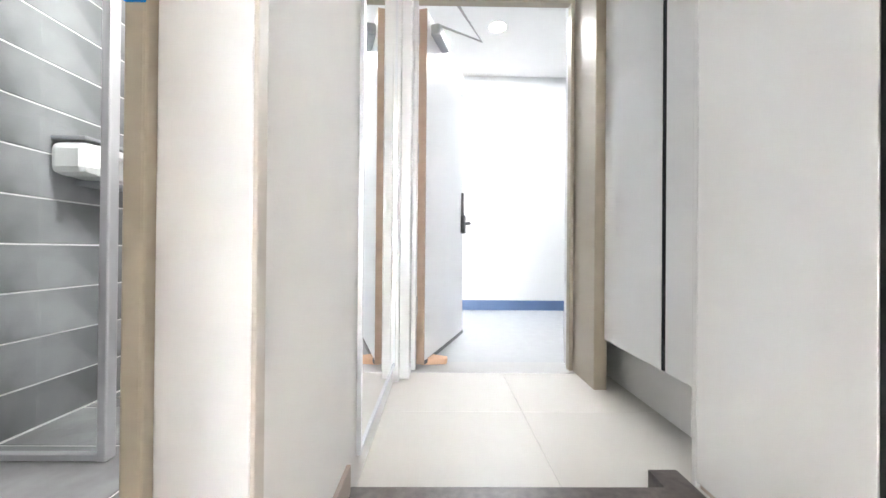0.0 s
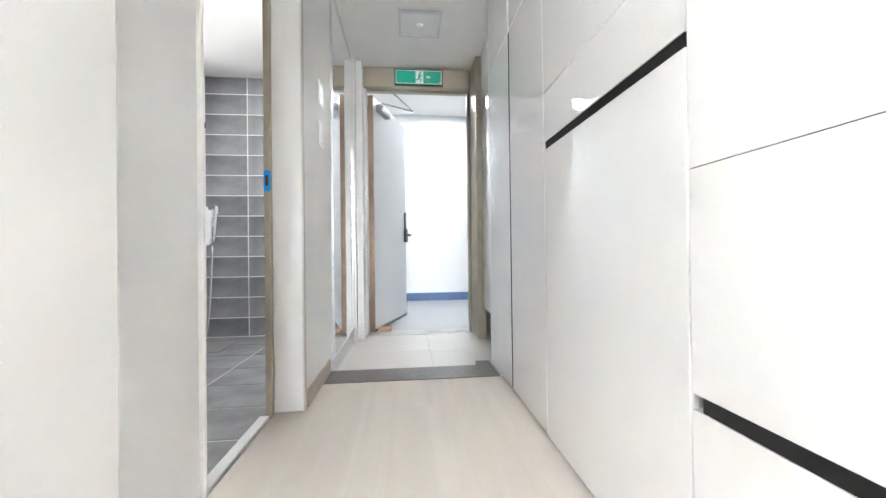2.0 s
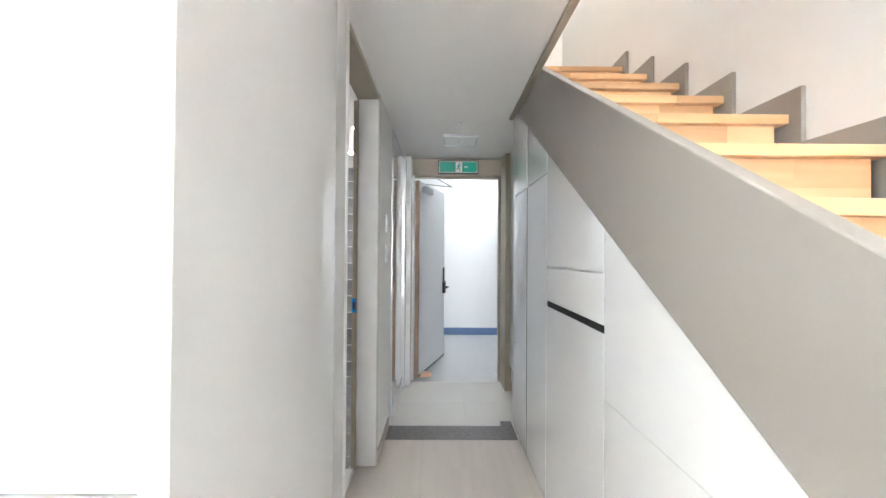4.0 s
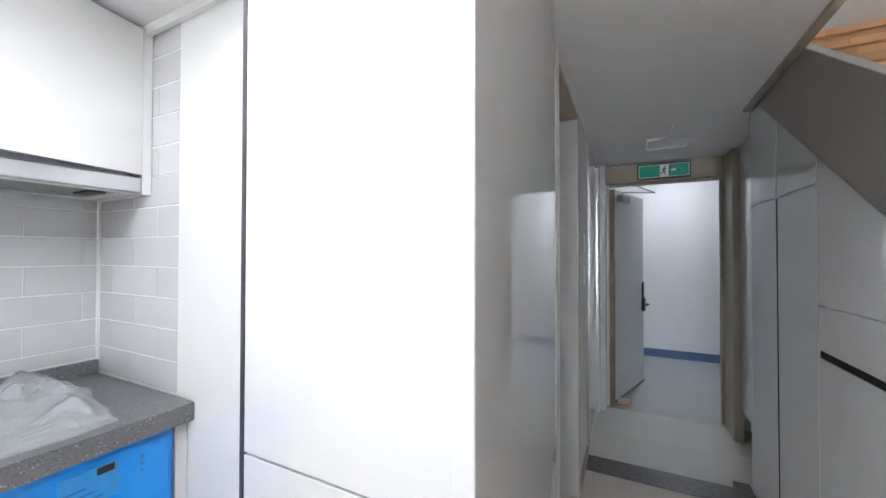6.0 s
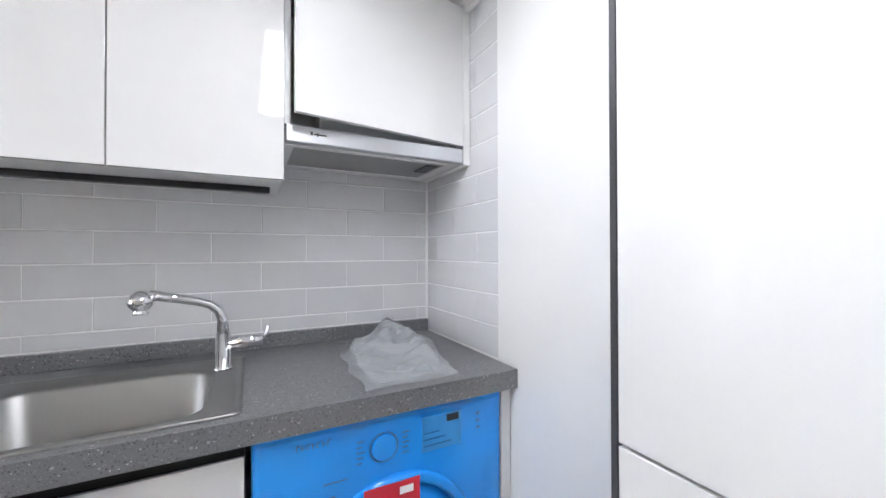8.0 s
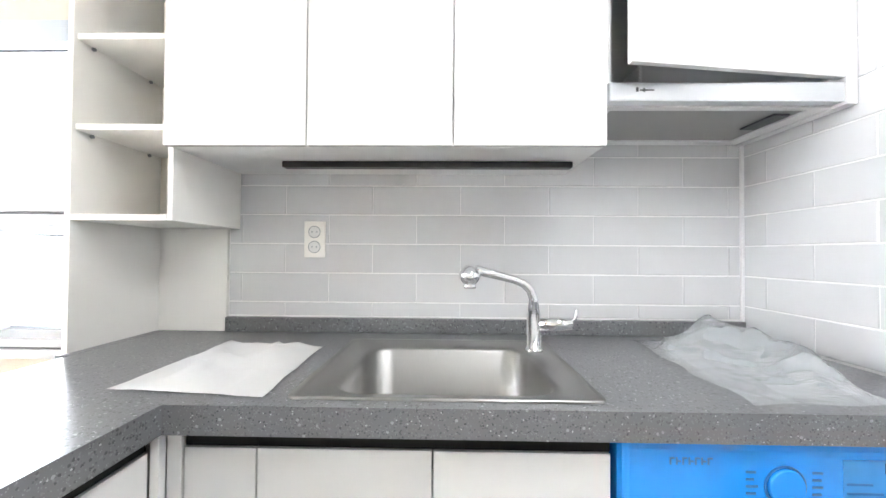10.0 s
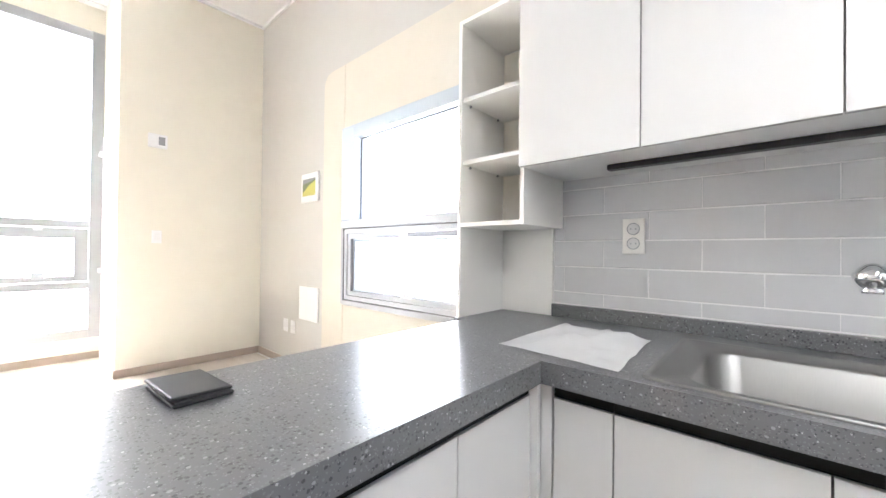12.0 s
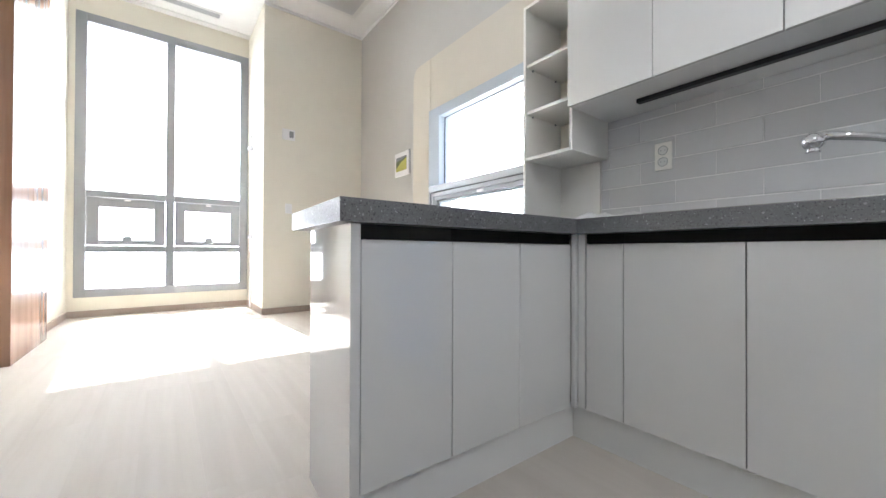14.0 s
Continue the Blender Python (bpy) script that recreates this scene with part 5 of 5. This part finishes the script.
def boards(parent, name, x0, x1, y0, y1, w, length, material, seed, z=0.0, t=0.012):
    rr = random.Random(seed)
    made = {}
    x = x0
    while x < x1 - 0.01:
        xb = min(x + w, x1)
        y = y0 - rr.uniform(0, length)
        while y < y1 - 0.01:
            ya, yb = max(y, y0), min(y + length, y1)
            if yb - ya > 0.02:
                key = (round(xb - x, 3) - 0.0002, round(yb - ya, 3) - 0.0002)
                if key not in made:
                    made[key] = tile_mesh(name, key[0], key[1], t, material, 0.0001, "z")
                ob = new(name, made[key])
                ob.location = ((x + xb) / 2, (ya + yb) / 2, z)
                ob.parent = parent
            y += length
        x = xb


OBJ = bpy.data.objects
TW, TH = 0.341, 0.1133
lay(OBJ["wall_kitchen_west"], "tile", "x", -1.9825, -2.928, -0.95, 0.975, 1.72, TW, TH, 0.005, 0.0025, "k_tile", 0.5, 0.0593, 0.122, 0.003)
lay(OBJ["wall_kitchen_north"], "tile", "y", -0.9475, -1.980, -1.389, 0.918, CEIL, TW, TH, 0.005, 0.0025, "k_tile", 0.5, 0.0023, 0.066, 0.003)
lay(OBJ["wall_bath_west"], "tile", "x", -1.497, -0.45, 2.326, -0.05, 2.2, 1.2, 0.176, 0.0055, 0.0025, "b_tile", 0.0, 0.012, 0.85)
lay(OBJ["wall_bath_north"], "tile", "y", 2.3285, -1.494, -0.34, -0.05, 2.2, 0.62, 0.176, 0.0075, 0.0025, "b_tile", 0.0, 0.012, 0.27)
lay(OBJ["floor_bathroom"], "tile", "z", -0.0520, -1.494, -0.386, -0.45, 2.326, 0.62, 0.31, 0.008, 0.0025, "b_floor", 0.0)
lay(OBJ["floor_entry"], "tile", "z", -0.058, -0.215, 0.97, 1.10, 2.20, 0.60, 0.60, 0.0010, 0.004, "porcelain", 0.0)
boards(OBJ["floor"], "board", -0.33, 0.95, -3.10, 0.90, 0.19, 1.2, "floor", 5)
boards(OBJ["floor"], "board", -1.98, -0.33, -3.10, -0.96, 0.19, 1.2, "floor", 6)
boards(OBJ["floor"], "board", -2.15, 0.95, -6.70, -3.10, 0.19, 1.2, "floor", 7)
boards(OBJ["floor"], "board", -0.90, 0.95, -7.74, -6.70, 0.19, 1.2, "floor", 8)
boards(OBJ["floor"], "board", 0.95, 1.50, -4.2, -2.4, 0.19, 1.2, "floor", 9)
